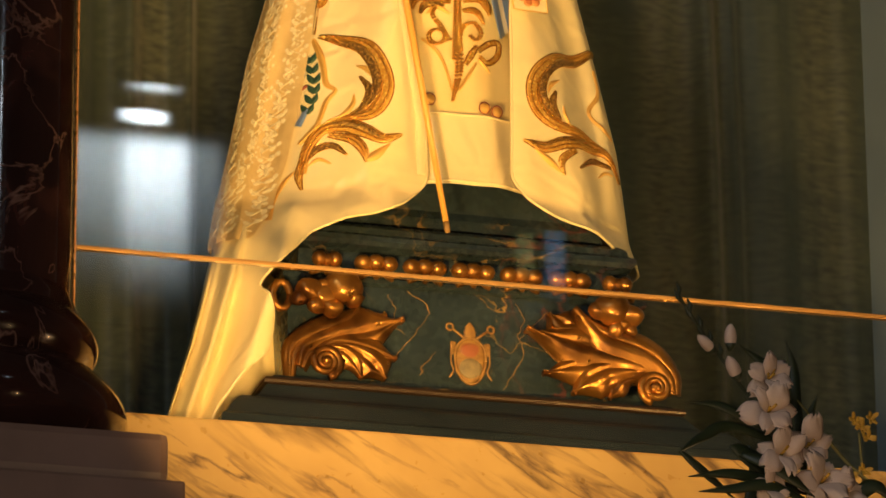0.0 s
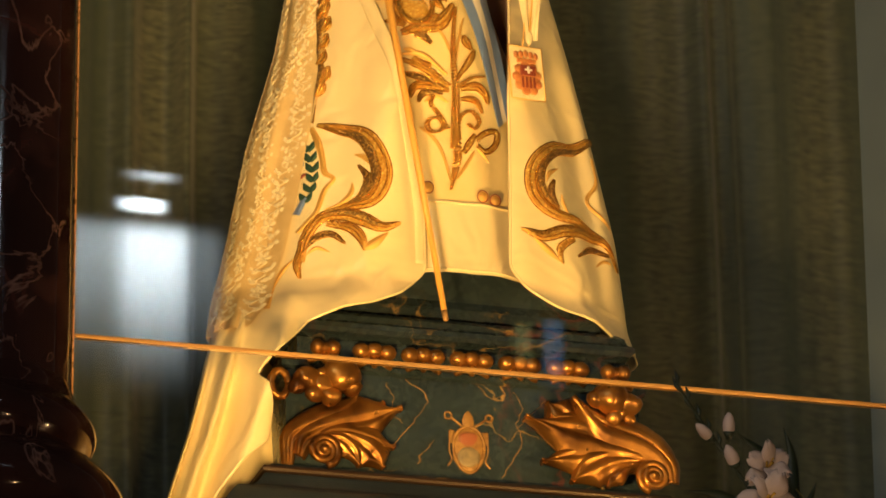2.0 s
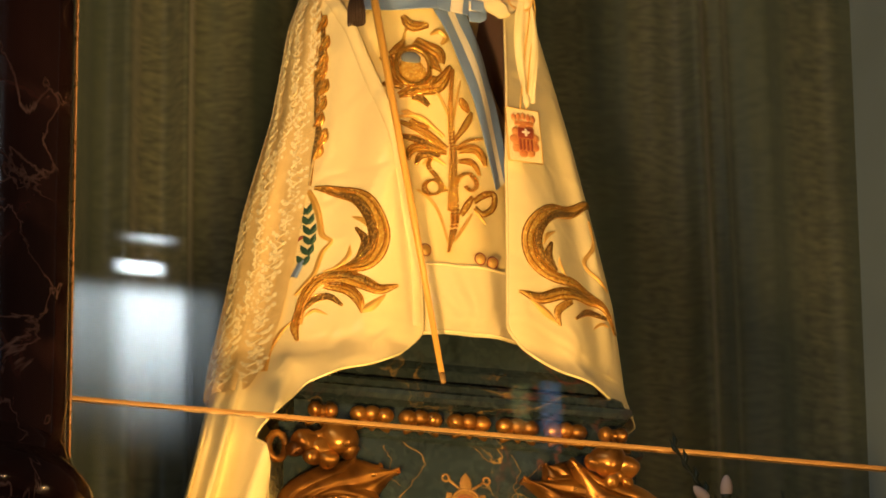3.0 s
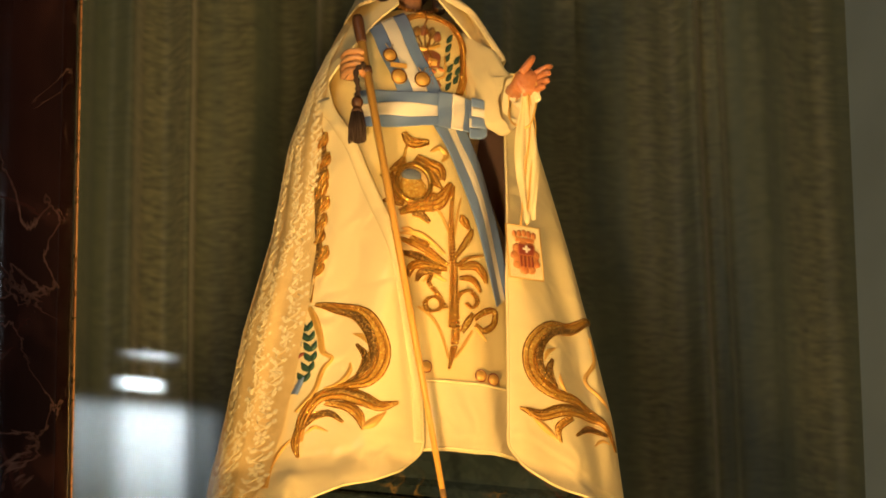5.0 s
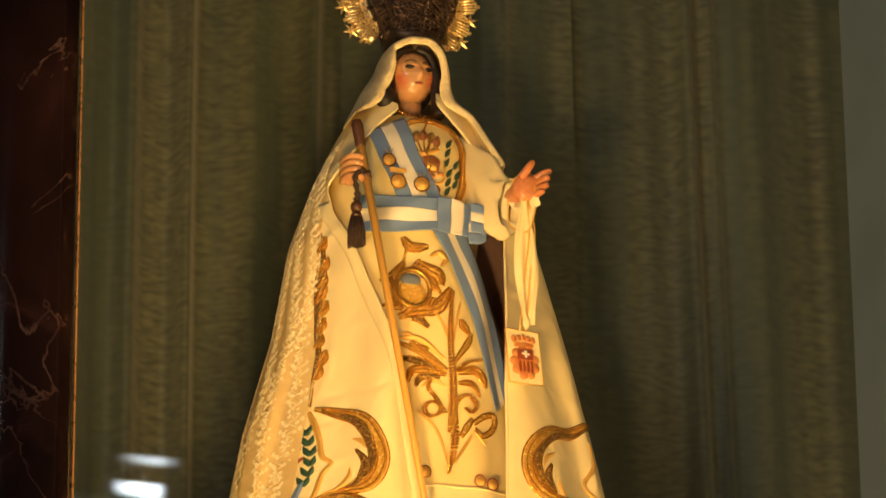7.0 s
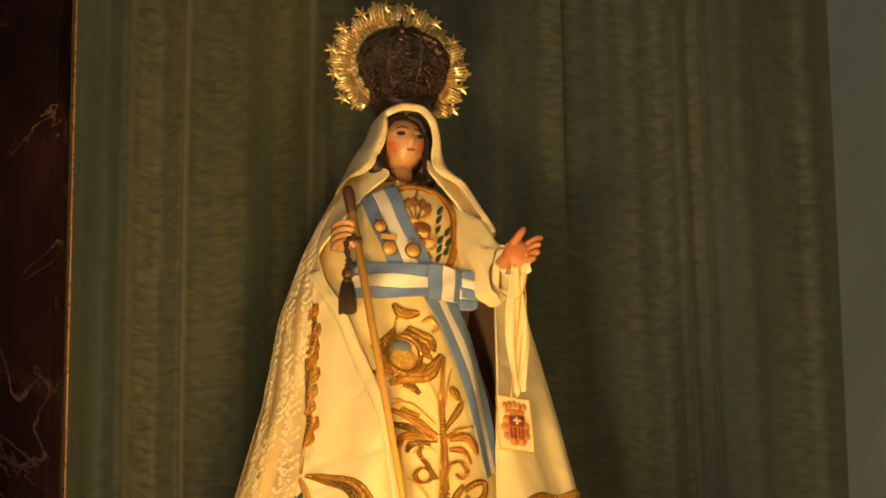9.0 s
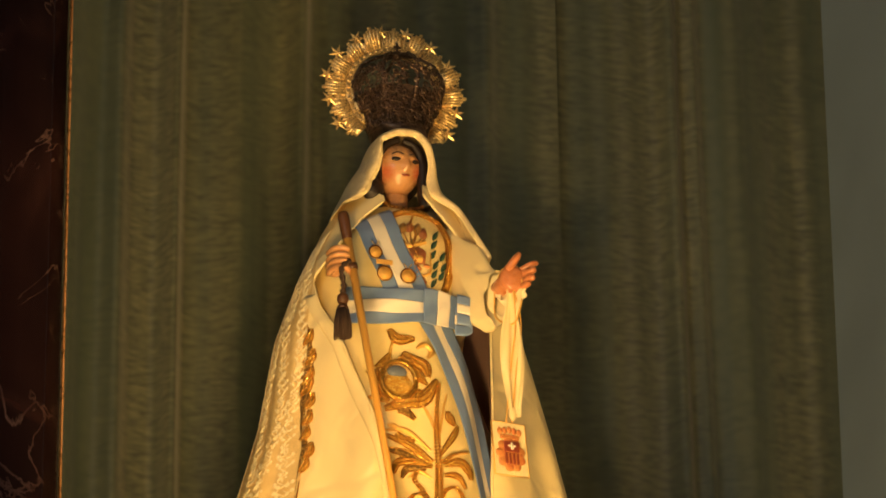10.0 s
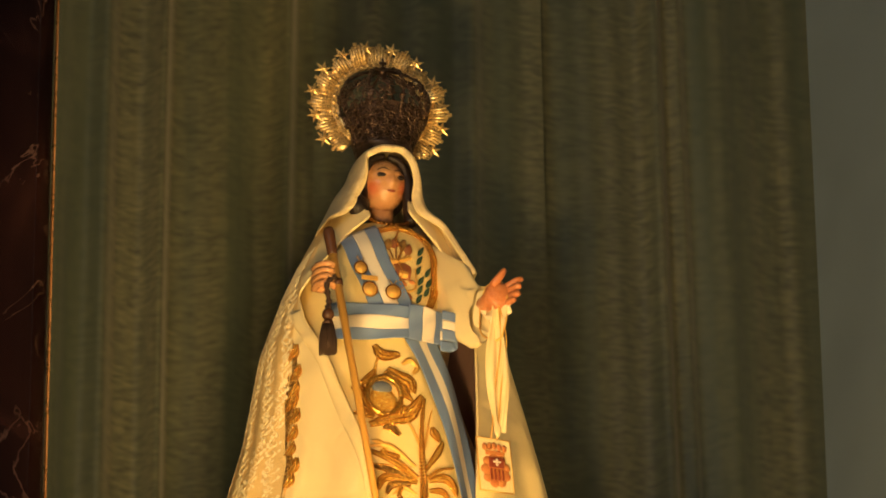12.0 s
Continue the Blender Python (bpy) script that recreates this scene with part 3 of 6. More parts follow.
part("cornice", moulding(0.310, 0.165, [(0.0, 4.938), (0.022, 4.944), (0.028, 4.952), (0.028, 4.962), (0.016, 4.970), (0.012, 4.984), (0.0, 4.994), (-0.03, 5.006)]), M_GREEN, pedestal, smooth=False)
part("top_block", moulding(0.265, 0.125, [(0.02, 5.006), (0.012, 5.03), (0, 5.05), (0, 5.16)]), M_GREEN, pedestal, "upper green marbled block under the figure", False)

# painted veins in gold
for name, pts in (("vein", [(-0.16, 4.86), (-0.14, 4.83), (-0.145, 4.80), (-0.12, 4.78)]), ("vein", [(0.10, 4.862), (0.118, 4.83), (0.105, 4.80), (0.115, 4.76), (0.085, 4.70), (0.075, 4.685)]),
                  ("vein", [(0.165, 4.85), (0.13, 4.815), (0.108, 4.79)]), ("vein", [(0.03, 4.868), (0.055, 4.845), (0.07, 4.85)]), ("vein", [(-0.12, 4.87), (-0.075, 4.84), (-0.09, 4.80), (-0.13, 4.75), (-0.15, 4.72)]),
                  ("vein", [(-0.06, 4.75), (-0.085, 4.72), (-0.095, 4.70)])):
    line = spline(pts, 6)
    part(name, tube([(p[0] + 0.007 * noise.noise((p[0] * 90, p[1] * 90, 0)), -0.1555, p[1]) for p in line], [0.0006 + 0.0014 * abs(noise.noise((p[0] * 40, p[1] * 40, 3))) for p in line], 5), M_ARMS, pedestal, "painted gold vein")

# beads in groups of three over small leaves
for i in range(8):
    x = -0.283 + 0.0975 * i
    if i == 7:
        continue
    w = 0.0185 if i not in (0, 6) else 0.015
    for k in (-1, 0, 1) if i not in (0, 6) else (-0.6, 0.6):
        part("bead", blob((x + k * 0.026, -0.178, 4.914 - 0.002 * abs(k)), (w, 0.017, 0.0165), None, 2, None, 0.001), M_GILT, pedestal, "gilded carved bead")
    part("bead_rod", blob((x, -0.176, 4.913), (0.040 if i not in (0, 6) else 0.024, 0.012, 0.0125), None, 2, None, 0.001), M_GILT, pedestal)
    leaf = bmesh.new()
    for k in (-1, 0, 1):
        tube(spline([(x + k * 0.012, -0.178, 4.902), (x + k * 0.020, -0.182, 4.890), (x + k * 0.034, -0.176, 4.880)], 4), [0.005, 0.007, 0.008, 0.0085, 0.0085, 0.008, 0.007, 0.006, 0.004], 6, leaf)
    part("bead_leaf", leaf, M_GILT, pedestal, "gilded carved leaf under the beads")


def volute(cx, cz, s):
    """A rolled spiral, from the eye outwards."""
    pts, rs = [], []
    for k in range(44):
        a, r = 0.36 * k, 0.004 + 0.027 * k / 43
        pts.append((cx - s * r * math.sin(a), -0.222 - 0.010 * (1 - k / 43), cz + r * math.cos(a)))
        rs.append(0.0045 + 0.0035 * k / 43)
    return tube(pts, rs, 8)


def lobe(line, width, depth):
    """One lobe of an acanthus leaf: a domed, creased blade along a curve, broad past its middle and pointed."""
    mid = spline(line, 12)
    n = len(mid) - 1

    def at(u, v):
        k = min(n - 1, int(u * n))
        c = mid[k] + (mid[k + 1] - mid[k]) * (u * n - k)
        way = mid[min(n, k + 2)] - mid[max(0, k - 1)]
        way = way / np.linalg.norm(way)
        w = 1.25 * width * (0.35 + 0.85 * math.sin(math.pi * min(1, 0.10 + u * 0.62)) ** 2) * min(1, (1 - u) * 3.4)
        e = 2 * v - 1
        p = c + np.array((-way[1], way[0])) * e * w / 2
        dome = 1 - e * e
        groove = 0.42 * math.exp(-((e + 0.15) / 0.14) ** 2) + 0.16 * math.exp(-((e - 0.5) / 0.10) ** 2) * (1 - u)
        roll = 0.014 * math.sin(math.pi * min(1, 0.15 + 0.8 * u)) + 0.012 * max(0, u - 0.7)
        chip = 0.0016 * noise.noise((p[0] * 60, p[1] * 60, depth * 400))
        return (p[0], -0.172 - depth - roll - width * 0.36 * (dome - groove * min(1, (1 - u) * 4)) - chip, p[1])
    return grid(at, 44, 20)


LEFT_SCROLL = (
    (((-0.360, 4.663), (-0.354, 4.720), (-0.307, 4.752), (-0.248, 4.780), (-0.218, 4.836)), 0.044, 0.006),
    (((-0.341, 4.684), (-0.326, 4.722), (-0.266, 4.752), (-0.192, 4.777), (-0.136, 4.796)), 0.064, 0.002),
    (((-0.265, 4.752), (-0.207, 4.783), (-0.168, 4.808)), 0.036, 0.000),
    (((-0.322, 4.711), (-0.274, 4.736), (-0.222, 4.733), (-0.184, 4.722), (-0.150, 4.714)), 0.036, 0.012),
    (((-0.293, 4.725), (-0.259, 4.720), (-0.233, 4.700), (-0.222, 4.668)), 0.036, 0.014),
    (((-0.280, 4.732), (-0.229, 4.723), (-0.192, 4.699), (-0.173, 4.670)), 0.056, 0.006))
RIGHT_SCROLL = (
    (((0.403, 4.683), (0.391, 4.723), (0.346, 4.758), (0.263, 4.788), (0.204, 4.845)), 0.050, 0.014),
    (((0.388, 4.701), (0.350, 4.735), (0.286, 4.753), (0.195, 4.773), (0.108, 4.798)), 0.074, 0.004),
    (((0.296, 4.755), (0.218, 4.784), (0.162, 4.810)), 0.046, 0.002),
    (((0.361, 4.733), (0.286, 4.734), (0.214, 4.725), (0.142, 4.711)), 0.048, 0.006),
    (((0.354, 4.728), (0.293, 4.727), (0.241, 4.705), (0.200, 4.672)), 0.056, 0.010),
    (((0.335, 4.715), (0.308, 4.708), (0.290, 4.691), (0.274, 4.668)), 0.030, 0.012),
    (((0.245, 4.765), (0.195, 4.807), (0.158, 4.838)), 0.056, -0.010))
LEFT_FRUIT = ((-0.330, 4.830, 0.026), (-0.263, 4.843, 0.036), (-0.300, 4.820, 0.022), (-0.286, 4.798, 0.020), (-0.318, 4.800, 0.017), (-0.240, 4.818, 0.018), (-0.350, 4.812, 0.016), (-0.304, 4.842, 0.014))
RIGHT_FRUIT = ((0.278, 4.842, 0.035), (0.314, 4.833, 0.025), (0.252, 4.838, 0.020), (0.284, 4.802, 0.015), (0.316, 4.802, 0.010), (0.300, 4.812, 0.013))
for s, cx, cz, lobes, fruit in ((-1, -0.298, 4.688, LEFT_SCROLL, LEFT_FRUIT), (1, 0.360, 4.689, RIGHT_SCROLL, RIGHT_FRUIT)):
    orn = part("corner_scroll", volute(cx, cz, s), M_GILT, pedestal, "gilded carved acanthus scroll at the corner")
    for line, width, depth in lobes:
        leaf = part("leaf_lobe", lobe(line, width, depth), M_GILT, orn)
        th = leaf.modifiers.new("thickness", "SOLIDIFY")
        th.thickness, th.offset = 0.006, -1
    part("volute_eye", blob((cx, -0.232, cz), (0.009, 0.009, 0.009), None, 2), M_GILT, orn)
    for x, z, r in fruit:
        part("carved_fruit", blob((x, -0.222, z), (r * 1.1, r * 0.9, r * 0.95), None, 3, None, 0.006), M_GILT, orn)
    if s < 0:
        part("ribbon_loop", tube([(-0.380 + 0.017 * math.cos(a), -0.205, 4.822 + 0.026 * math.sin(a)) for a in np.linspace(0, 2 * math.pi, 26)], [0.006 + 0.0025 * abs(math.sin(1.3 * k)) for k in range(26)], 8), M_GILT, orn)

# painted coat of arms on the die
arms = part("coat_of_arms", blob((0.008, -0.155, 4.738), (0.034, 0.004, 0.050)), M_ARMS, pedestal, "small painted coat of arms in gold and red")
part("shield_rim", tube([(0.008 + 0.031 * math.cos(a) * (1 + 0.10 * math.sin(a)), -0.1585, 4.736 + 0.047 * math.sin(a)) for a in np.linspace(0, 2 * math.pi, 36)], 0.0028, 6), M_ARMS, arms)
part("upper_field", blob((0.008, -0.1575, 4.757), (0.024, 0.003, 0.017), None, 2, None, 0.003), M_ARMS_RED, arms, "red field")
part("lower_field", blob((0.008, -0.1575, 4.722), (0.024, 0.003, 0.022), None, 2), M_ARMS_FIELD, arms, "dim lower field")
part("crest_cap", lathe([(0.010, 0), (0.013, 0.004), (0.0115, 0.007), (0.0125, 0.012), (0.010, 0.016), (0.0105, 0.020), (0.006, 0.026), (0.002, 0.031)], (0.007, -0.157, 4.784), 16, None, 0.3), M_ARMS, arms)
for s in (-1, 1):
    part("crossed_key", tube([(0.008 + 0.006 * s, -0.157, 4.778), (0.008 + 0.036 * s, -0.158, 4.800)], 0.0026, 6), M_ARMS, arms)
    part("key_bow", tube([(0.008 + s * (0.041 + 0.007 * math.cos(a)), -0.158, 4.803 + 0.007 * math.sin(a)) for a in np.linspace(0, 2 * math.pi, 14)], 0.0024, 5), M_ARMS, arms)
    part("key_bit", box(0.008 + 0.034 * s - 0.006, 0.008 + 0.034 * s + 0.006, -0.1575, -0.155, 4.748, 4.774, 0.002), M_ARMS, arms)
    part("ribbon", tube(spline([(0.008 + 0.036 * s, -0.157, 4.775), (0.008 + 0.039 * s, -0.157, 4.735), (0.008 + 0.034 * s, -0.157, 4.715), (0.008 + 0.043 * s, -0.157, 4.700)], 4), [0.0012, 0.0014, 0.0018, 0.002, 0.002, 0.0018, 0.0016, 0.0016, 0.0018, 0.002, 0.0024, 0.0024, 0.0014], 5), M_ARMS, arms)

# ---- the figure: one plain carved mesh (head, hair, neck, core, open palms) ----
def figure():
    bm = bmesh.new()

    def slot(start, k):
        for f in list(bm.faces)[start:]:
            f.material_index = k
    TURN = radians(9)

    def face(x, y, z):
        """A place on the turned head, from its own middle."""
        return Vector((-0.069 + x * math.cos(TURN) - y * math.sin(TURN), -0.060 + x * math.sin(TURN) + y * math.cos(TURN), 6.172 + z))
    # head with a soft brow, nose ridge and chin
    made = bmesh.ops.create_icosphere(bm, subdivisions=5, radius=1)["verts"]
    for v in made:
        x, y, z = v.co
        jaw = 1 - 0.22 * max(0, -z) ** 1.5
        front = max(0.0, -y)
        nose = 0.19 * math.exp(-(x / 0.15) ** 2) * math.exp(-((z + 0.14) / 0.22) ** 2) * front
        brow = 0.05 * math.exp(-((z - 0.22) / 0.12) ** 2) * front
        sockets = -0.07 * (math.exp(-((x - 0.4) / 0.2) ** 2) + math.exp(-((x + 0.4) / 0.2) ** 2)) * math.exp(-((z - 0.08) / 0.10) ** 2) * front
        mouth = 0.045 * math.exp(-(x / 0.24) ** 2) * math.exp(-((z + 0.48) / 0.08) ** 2) * front
        chin = 0.07 * math.exp(-(x / 0.3) ** 2) * math.exp(-((z + 0.82) / 0.15) ** 2) * front
        px, py = 0.0500 * x * jaw, 0.054 * y - 0.050 * (nose + brow + sockets + mouth + chin)
        v.co = (-0.069 + px * math.cos(TURN) - py * math.sin(TURN), -0.060 + px * math.sin(TURN) + py * math.cos(TURN), 6.172 + 0.058 * z)
    a = len(bm.faces)
    tube([(-0.067, -0.045, 6.15), (-0.067, -0.050, 6.10), (-0.066, -0.03, 6.04)], [0.026, 0.026, 0.045], 16, bm)
    # dark painted eyes and lips
    slot(0, 0)
    n = len(bm.faces)
    for s in (-1, 1):
        blob(face(s * 0.0180, -0.0468, 0.0065), (0.0128, 0.0046, 0.0054), bm, 2)
        tube(spline([face(s * 0.006, -0.0525, 0.0175), face(s * 0.018, -0.0500, 0.0215), face(s * 0.029, -0.0435, 0.0175)], 5), 0.0011, 6, bm)
    slot(n, 1)
    n = len(bm.faces)
    blob(face(0, -0.0485, -0.0275), (0.0098, 0.0046, 0.0027), bm, 2)
    slot(n, 2)
    # hair: a cap behind the face and locks beside it
    n = len(bm.faces)
    blob((-0.067, -0.030, 6.178), (0.058, 0.062, 0.066), bm, 3)
    for s, dx in ((-1, 0.0), (1, 0.0)):
        tube(spline([(-0.068 + s * 0.004, -0.094, 6.228), (-0.068 + s * 0.030, -0.094, 6.217), (-0.068 + s * 0.048, -0.086, 6.182), (-0.068 + s * 0.051, -0.084, 6.125), (-0.068 + s * 0.052, -0.092, 6.080)], 6),
             [0.006 + 0.0004 * k for k in range(12)] + [0.014] * 12 + [0.011], 8, bm)
    blob((-0.130, -0.098, 6.108), (0.026, 0.022, 0.026), bm, 2, None, 0.004)
    slot(n, 1)
    # core of the body under the clothes
    n = len(bm.faces)
    grid(lambda u, v: gown_at(6.07 - 0.98 * v, 2 * math.pi * u, -0.008), 24, 14, bm, True)
    slot(n, 3)
    # palm that holds the cane, with curled fingers
    n = len(bm.faces)
    blob((-0.242, -0.225, 5.866), (0.020, 0.020, 0.026), bm, 2, None, 0.003)
    for k in range(4):
        z = 5.884 - 0.014 * k
        tube(spline([(-0.258, -0.235, z), (-0.254, -0.262, z), (-0.236, -0.276, z - 0.002), (-0.222, -0.262, z - 0.003)], 4), 0.0068, 8, bm)
    # open palm held out to the side
    tube([(0.090, -0.225, 5.848), (0.100, -0.250, 5.851), (0.114, -0.268, 5.856)], [0.017, 0.019, 0.025], 14, bm)
    blob((0.114, -0.268, 5.858), (0.029, 0.017, 0.030), bm, 3, None, 0.002)
    for root, tip, r in (((0.100, -0.276, 5.874), (0.124, -0.284, 5.911), 0.0085), ((0.130, -0.272, 5.878), (0.162, -0.284, 5.893), 0.0072), ((0.132, -0.272, 5.866), (0.155, -0.296, 5.872), 0.0078),
                         ((0.132, -0.272, 5.852), (0.151, -0.298, 5.853), 0.0078), ((0.128, -0.272, 5.840), (0.142, -0.294, 5.838), 0.0072)):
        m = (Vector(root) + Vector(tip)) / 2 + Vector((0.003, -0.007, 0.003))
        tube(spline([root, m, tip], 4), [r, r, r, r * 0.97, r * 0.93, r * 0.88, r * 0.82, r * 0.72, r * 0.45], 8, bm)
    slot(n, 0)
    return bm


figure_ob = mesh_object("statue", figure(), [M_SKIN, M_HAIR, M_RUBY, M_GOWN])
tagged(figure_ob, "small carved and painted religious figure dressed in ivory robes", "statue")

# ---- gown ----
gown = thing("gown", (-0.01, 0, 5.08), "ivory brocade gown worn by the statue, with gold embroidery", "gown")


def gown_sheet(u, v):
    return gown_at(6.075 - 0.99 * v, (u * 2 - 1) * math.pi, 0)


part("skirt", grid(gown_sheet, 120, 110), M_GOWN, gown)
part("hem_band", grid(lambda u, v: gown_at(5.236 - 0.150 * v - 0.006 * math.cos(3 * (u * 2 - 1)), (u * 2 - 1) * 1.2, 0.004 + 0.003 * v), 60, 16), M_SATIN, gown, "plain satin band along the hem")
part("hem_piping", tube([gown_at(5.234 - 0.006 * math.cos(3 * a), a, 0.006) for a in np.linspace(-1.2, 1.2, 40)], 0.0026, 6), M_SATIN, gown)
part("hem_piping", tube([gown_at(5.088, a, 0.007) for a in np.linspace(-1.2, 1.2, 40)], 0.0026, 6), M_SATIN, gown)
for x, z in ((-0.080, 5.257), (0.029, 5.246), (0.058, 5.245)):
    p = Vector(on_gown(x, z, 0.006))
    b = part("button", tube([p, p + Vector((0, -0.004, 0))], [0.0115, 0.010], 16), M_GOLD_PALE, gown, "small round gold and red button")
    part("button_rim", tube([p + Vector((0.0105 * math.cos(a), -0.003, 0.0125 * math.sin(a))) for a in np.linspace(0, 2 * math.pi, 20)], 0.0013, 6), M_RUBY, b)
# sleeve of the outstretched arm: full cloth with a turned-back cuff
sleeve_line = spline([(0.030, -0.10, 5.965, 0.055), (0.055, -0.17, 5.900, 0.058), (0.070, -0.215, 5.845, 0.054), (0.092, -0.250, 5.842, 0.044)], 8)


def sleeve(u, v):
    k = round(v * (len(sleeve_line) - 1))
    p = sleeve_line[k]
    a = 2 * math.pi * u
    r = p[3] * (1 + 0.09 * math.sin(5 * a + 4 * v) + 0.05 * math.sin(9 * a - 7 * v))
    return (p[0] + 0.55 * r * math.cos(a), p[1] - 0.5 * r * math.cos(a), p[2] - 0.008 * v + 1.15 * r * math.sin(a) - (0.018 * v if math.sin(a) < 0 else 0))


part("sleeve", grid(sleeve, 32, len(sleeve_line) - 1, None, True), M_SATIN, gown)
def cuff(u, v):
    a = 2 * math.pi * u
    r = 0.037 + 0.008 * v + 0.003 * math.sin(4 * a)
    return (0.092 + 0.014 * v + 0.5 * r * math.cos(a), -0.248 - 0.012 * v - 0.45 * r * math.cos(a), 5.838 + 1.05 * r * math.sin(a) - (0.014 * (1 + v) if math.sin(a) < 0 else 0))


ob = part("cuff", grid(cuff, 32, 6, None, True), M_SATIN, gown, "wide ivory cuff edged in gold")
ob.modifiers.new("thickness", "SOLIDIFY").thickness = 0.003
part("cuff_edge", tube([cuff(k / 40, 1) for k in range(41)], 0.0022, 6), M_GOLD_PALE, gown)

def frill(u, v):
    a = 2 * math.pi * u
    r = 0.027 + 0.012 * v + 0.004 * v * math.sin(11 * a)
    return (0.096 + 0.020 * v + 0.55 * r * math.cos(a), -0.250 - 0.014 * v - 0.5 * r * math.cos(a), 5.848 + r * math.sin(a) - (0.012 * v if math.sin(a) < 0 else 0))


ob = part("lace_frill", grid(frill, 88, 5, None, True), M_LACE_MOTIF, gown, "crumpled white lace frill round the wrist")
ob.modifiers.new("thickness", "SOLIDIFY").thickness = 0.0012

# ---- cape and veil ----
cape = thing("cape", (-0.05, 0.1, SLAB), "ivory satin cape and veil with gold embroidery, trailing over pedestal", "cape")


def z_rows(bottom, n):
    """Heights closer together where the hem curves."""
    top = 6.125
    zs = [top + (bottom - top) * k / n for k in range(n + 1)]
    zs += [5.08 - 0.006 * k for k in range(22) if 5.08 - 0.006 * k > bottom]
    return sorted(set(round(z, 4) for z in zs), reverse=True)


def cape_half(side, bottom, n):
    edge = LEFT_EDGE if side < 0 else RIGHT_EDGE
    zs = z_rows(bottom, n)

    def at(u, v):
        z = zs[round(v * (len(zs) - 1))]
        s0 = cape_s(z, curve(z, edge), side)
        return cape_at(z, s0 + (2 - s0) * u ** 1.15, side)
    return grid(at, 90, len(zs) - 1)


for side, bottom in ((-1, 4.484), (1, 4.972)):
    ob = part("front_panel", cape_half(side, bottom, 150), [M_SATIN], cape)
    th = ob.modifiers.new("thickness", "SOLIDIFY")
    th.thickness, th.offset = 0.003, 0
for side, edge, bottom in ((-1, LEFT_EDGE, 4.49), (1, RIGHT_EDGE, 4.975)):
    line = []
    for z in z_rows(bottom, 160):
        if z < 6.11:
            line.append(cape_at(z, cape_s(z, curve(z, edge), side), side, 0.001))
    part("edge_piping", tube(line, 0.0032, 6), M_SATIN, cape, "rolled satin edge")

facing_rows = [z for z in z_rows(5.09, 120) if z < 5.86]


def facing(u, v):
    z = facing_rows[round(v * (len(facing_rows) - 1))]
    x = curve(z, LEFT_EDGE) - 0.019 * u
    return cape_at(z, cape_s(z, x, -1), -1, 0.004 + 0.004 * math.sin(math.pi * u))


ob = part("edge_facing", grid(facing, 8, len(facing_rows) - 1), M_SATIN, cape, "turned-back satin facing along the front edge")
ob.modifiers.new("thickness", "SOLIDIFY").thickness = 0.002

def lining(u, v):
    z = 5.98 - 0.94 * v
    s0 = cape_s(z, curve(z, RIGHT_EDGE) + 0.006, 1)
    return cape_at(z, s0 + (1.9 - s0) * u, 1, -0.012)


part("lining", grid(lining, 50, 60), M_SHADED_LINING, cape, "lining inside the open cape, its shade put into the mauve brown colour")

# hood of the veil, framing the face with a soft rippled lip
LIP = [(-0.192, 6.062), (-0.160, 6.080), (-0.147, 6.098), (-0.126, 6.133), (-0.116, 6.173), (-0.115, 6.198), (-0.106, 6.218), (-0.078, 6.233), (-0.044, 6.230), (-0.022, 6.210), (-0.013, 6.168), (-0.015, 6.118), (0.002, 6.092), (0.036, 6.062), (0.060, 6.000), (0.084, 5.930)]
CREST = [(-0.198, 6.064), (-0.190, 6.085), (-0.178, 6.110), (-0.160, 6.150), (-0.136, 6.190), (-0.124, 6.222), (-0.108, 6.248), (-0.070, 6.264), (-0.024, 6.258), (0.003, 6.232), (0.016, 6.188), (0.030, 6.142), (0.042, 6.112), (0.056, 6.080), (0.078, 6.015), (0.102, 5.945)]
lip, crest = spline([(*p, 0) for p in LIP], 8), spline([(*p, 0) for p in CREST], 8)


def hood(u, v):
    k = round(u * (len(lip) - 1))
    a, b = lip[k], crest[k]
    ripple = (0.0035 * math.sin(38 * u) + 0.002 * math.sin(71 * u + 1)) * (1 - v) ** 2
    drop = 0.082 * max(0.0, min(1.0, (6.10 - a[1]) / 0.16)) if u > 0.5 else 0.0
    if v < 0.5:
        t = v * 2
        x, z = a[0] + (b[0] - a[0]) * t, a[1] + (b[1] - a[1]) * t
        return (x, -0.108 - 0.020 * math.sin(math.pi * min(1, t * 0.9 + 0.1)) + 0.085 * t * t + ripple - drop, z + ripple)
    t = (v - 0.5) * 2
    return (b[0] * (1 - 0.5 * t) - 0.055 * 0.5 * t, -0.023 + 0.115 * t - drop, b[1] - 0.020 * t)


ob = part("hood", grid(hood, len(lip) - 1, 20), M_VEIL, cape)
th = ob.modifiers.new("thickness", "SOLIDIFY")
th.thickness, th.offset = 0.003, 0
part("edge_piping", tube([hood(k / 60, 0) for k in range(61)], 0.0035, 6), M_SATIN, cape, "rolled satin edge")

# lace veil over the wearer's right side
LACE_EDGE = [(6.25, -0.10), (6.10, -0.165), (5.95, -0.235), (5.8, -0.262), (5.66, -0.268), (5.55, -0.272), (5.45, -0.285), (5.35, -0.305), (5.25, -0.320), (5.12, -0.345), (5.02, -0.375), (4.93, -0.43)]


def lace(u, v):
    z = 6.12 - 1.16 * v
    s0 = cape_s(z, curve(z, LACE_EDGE), -1)
    scallop = 0.012 * abs(math.sin(14 * u)) * (v > 0.999)
    return cape_at(z - scallop, s0 + (1.5 - s0) * u, -1, 0.005 + 0.0015 * math.sin(40 * u + 9 * v))


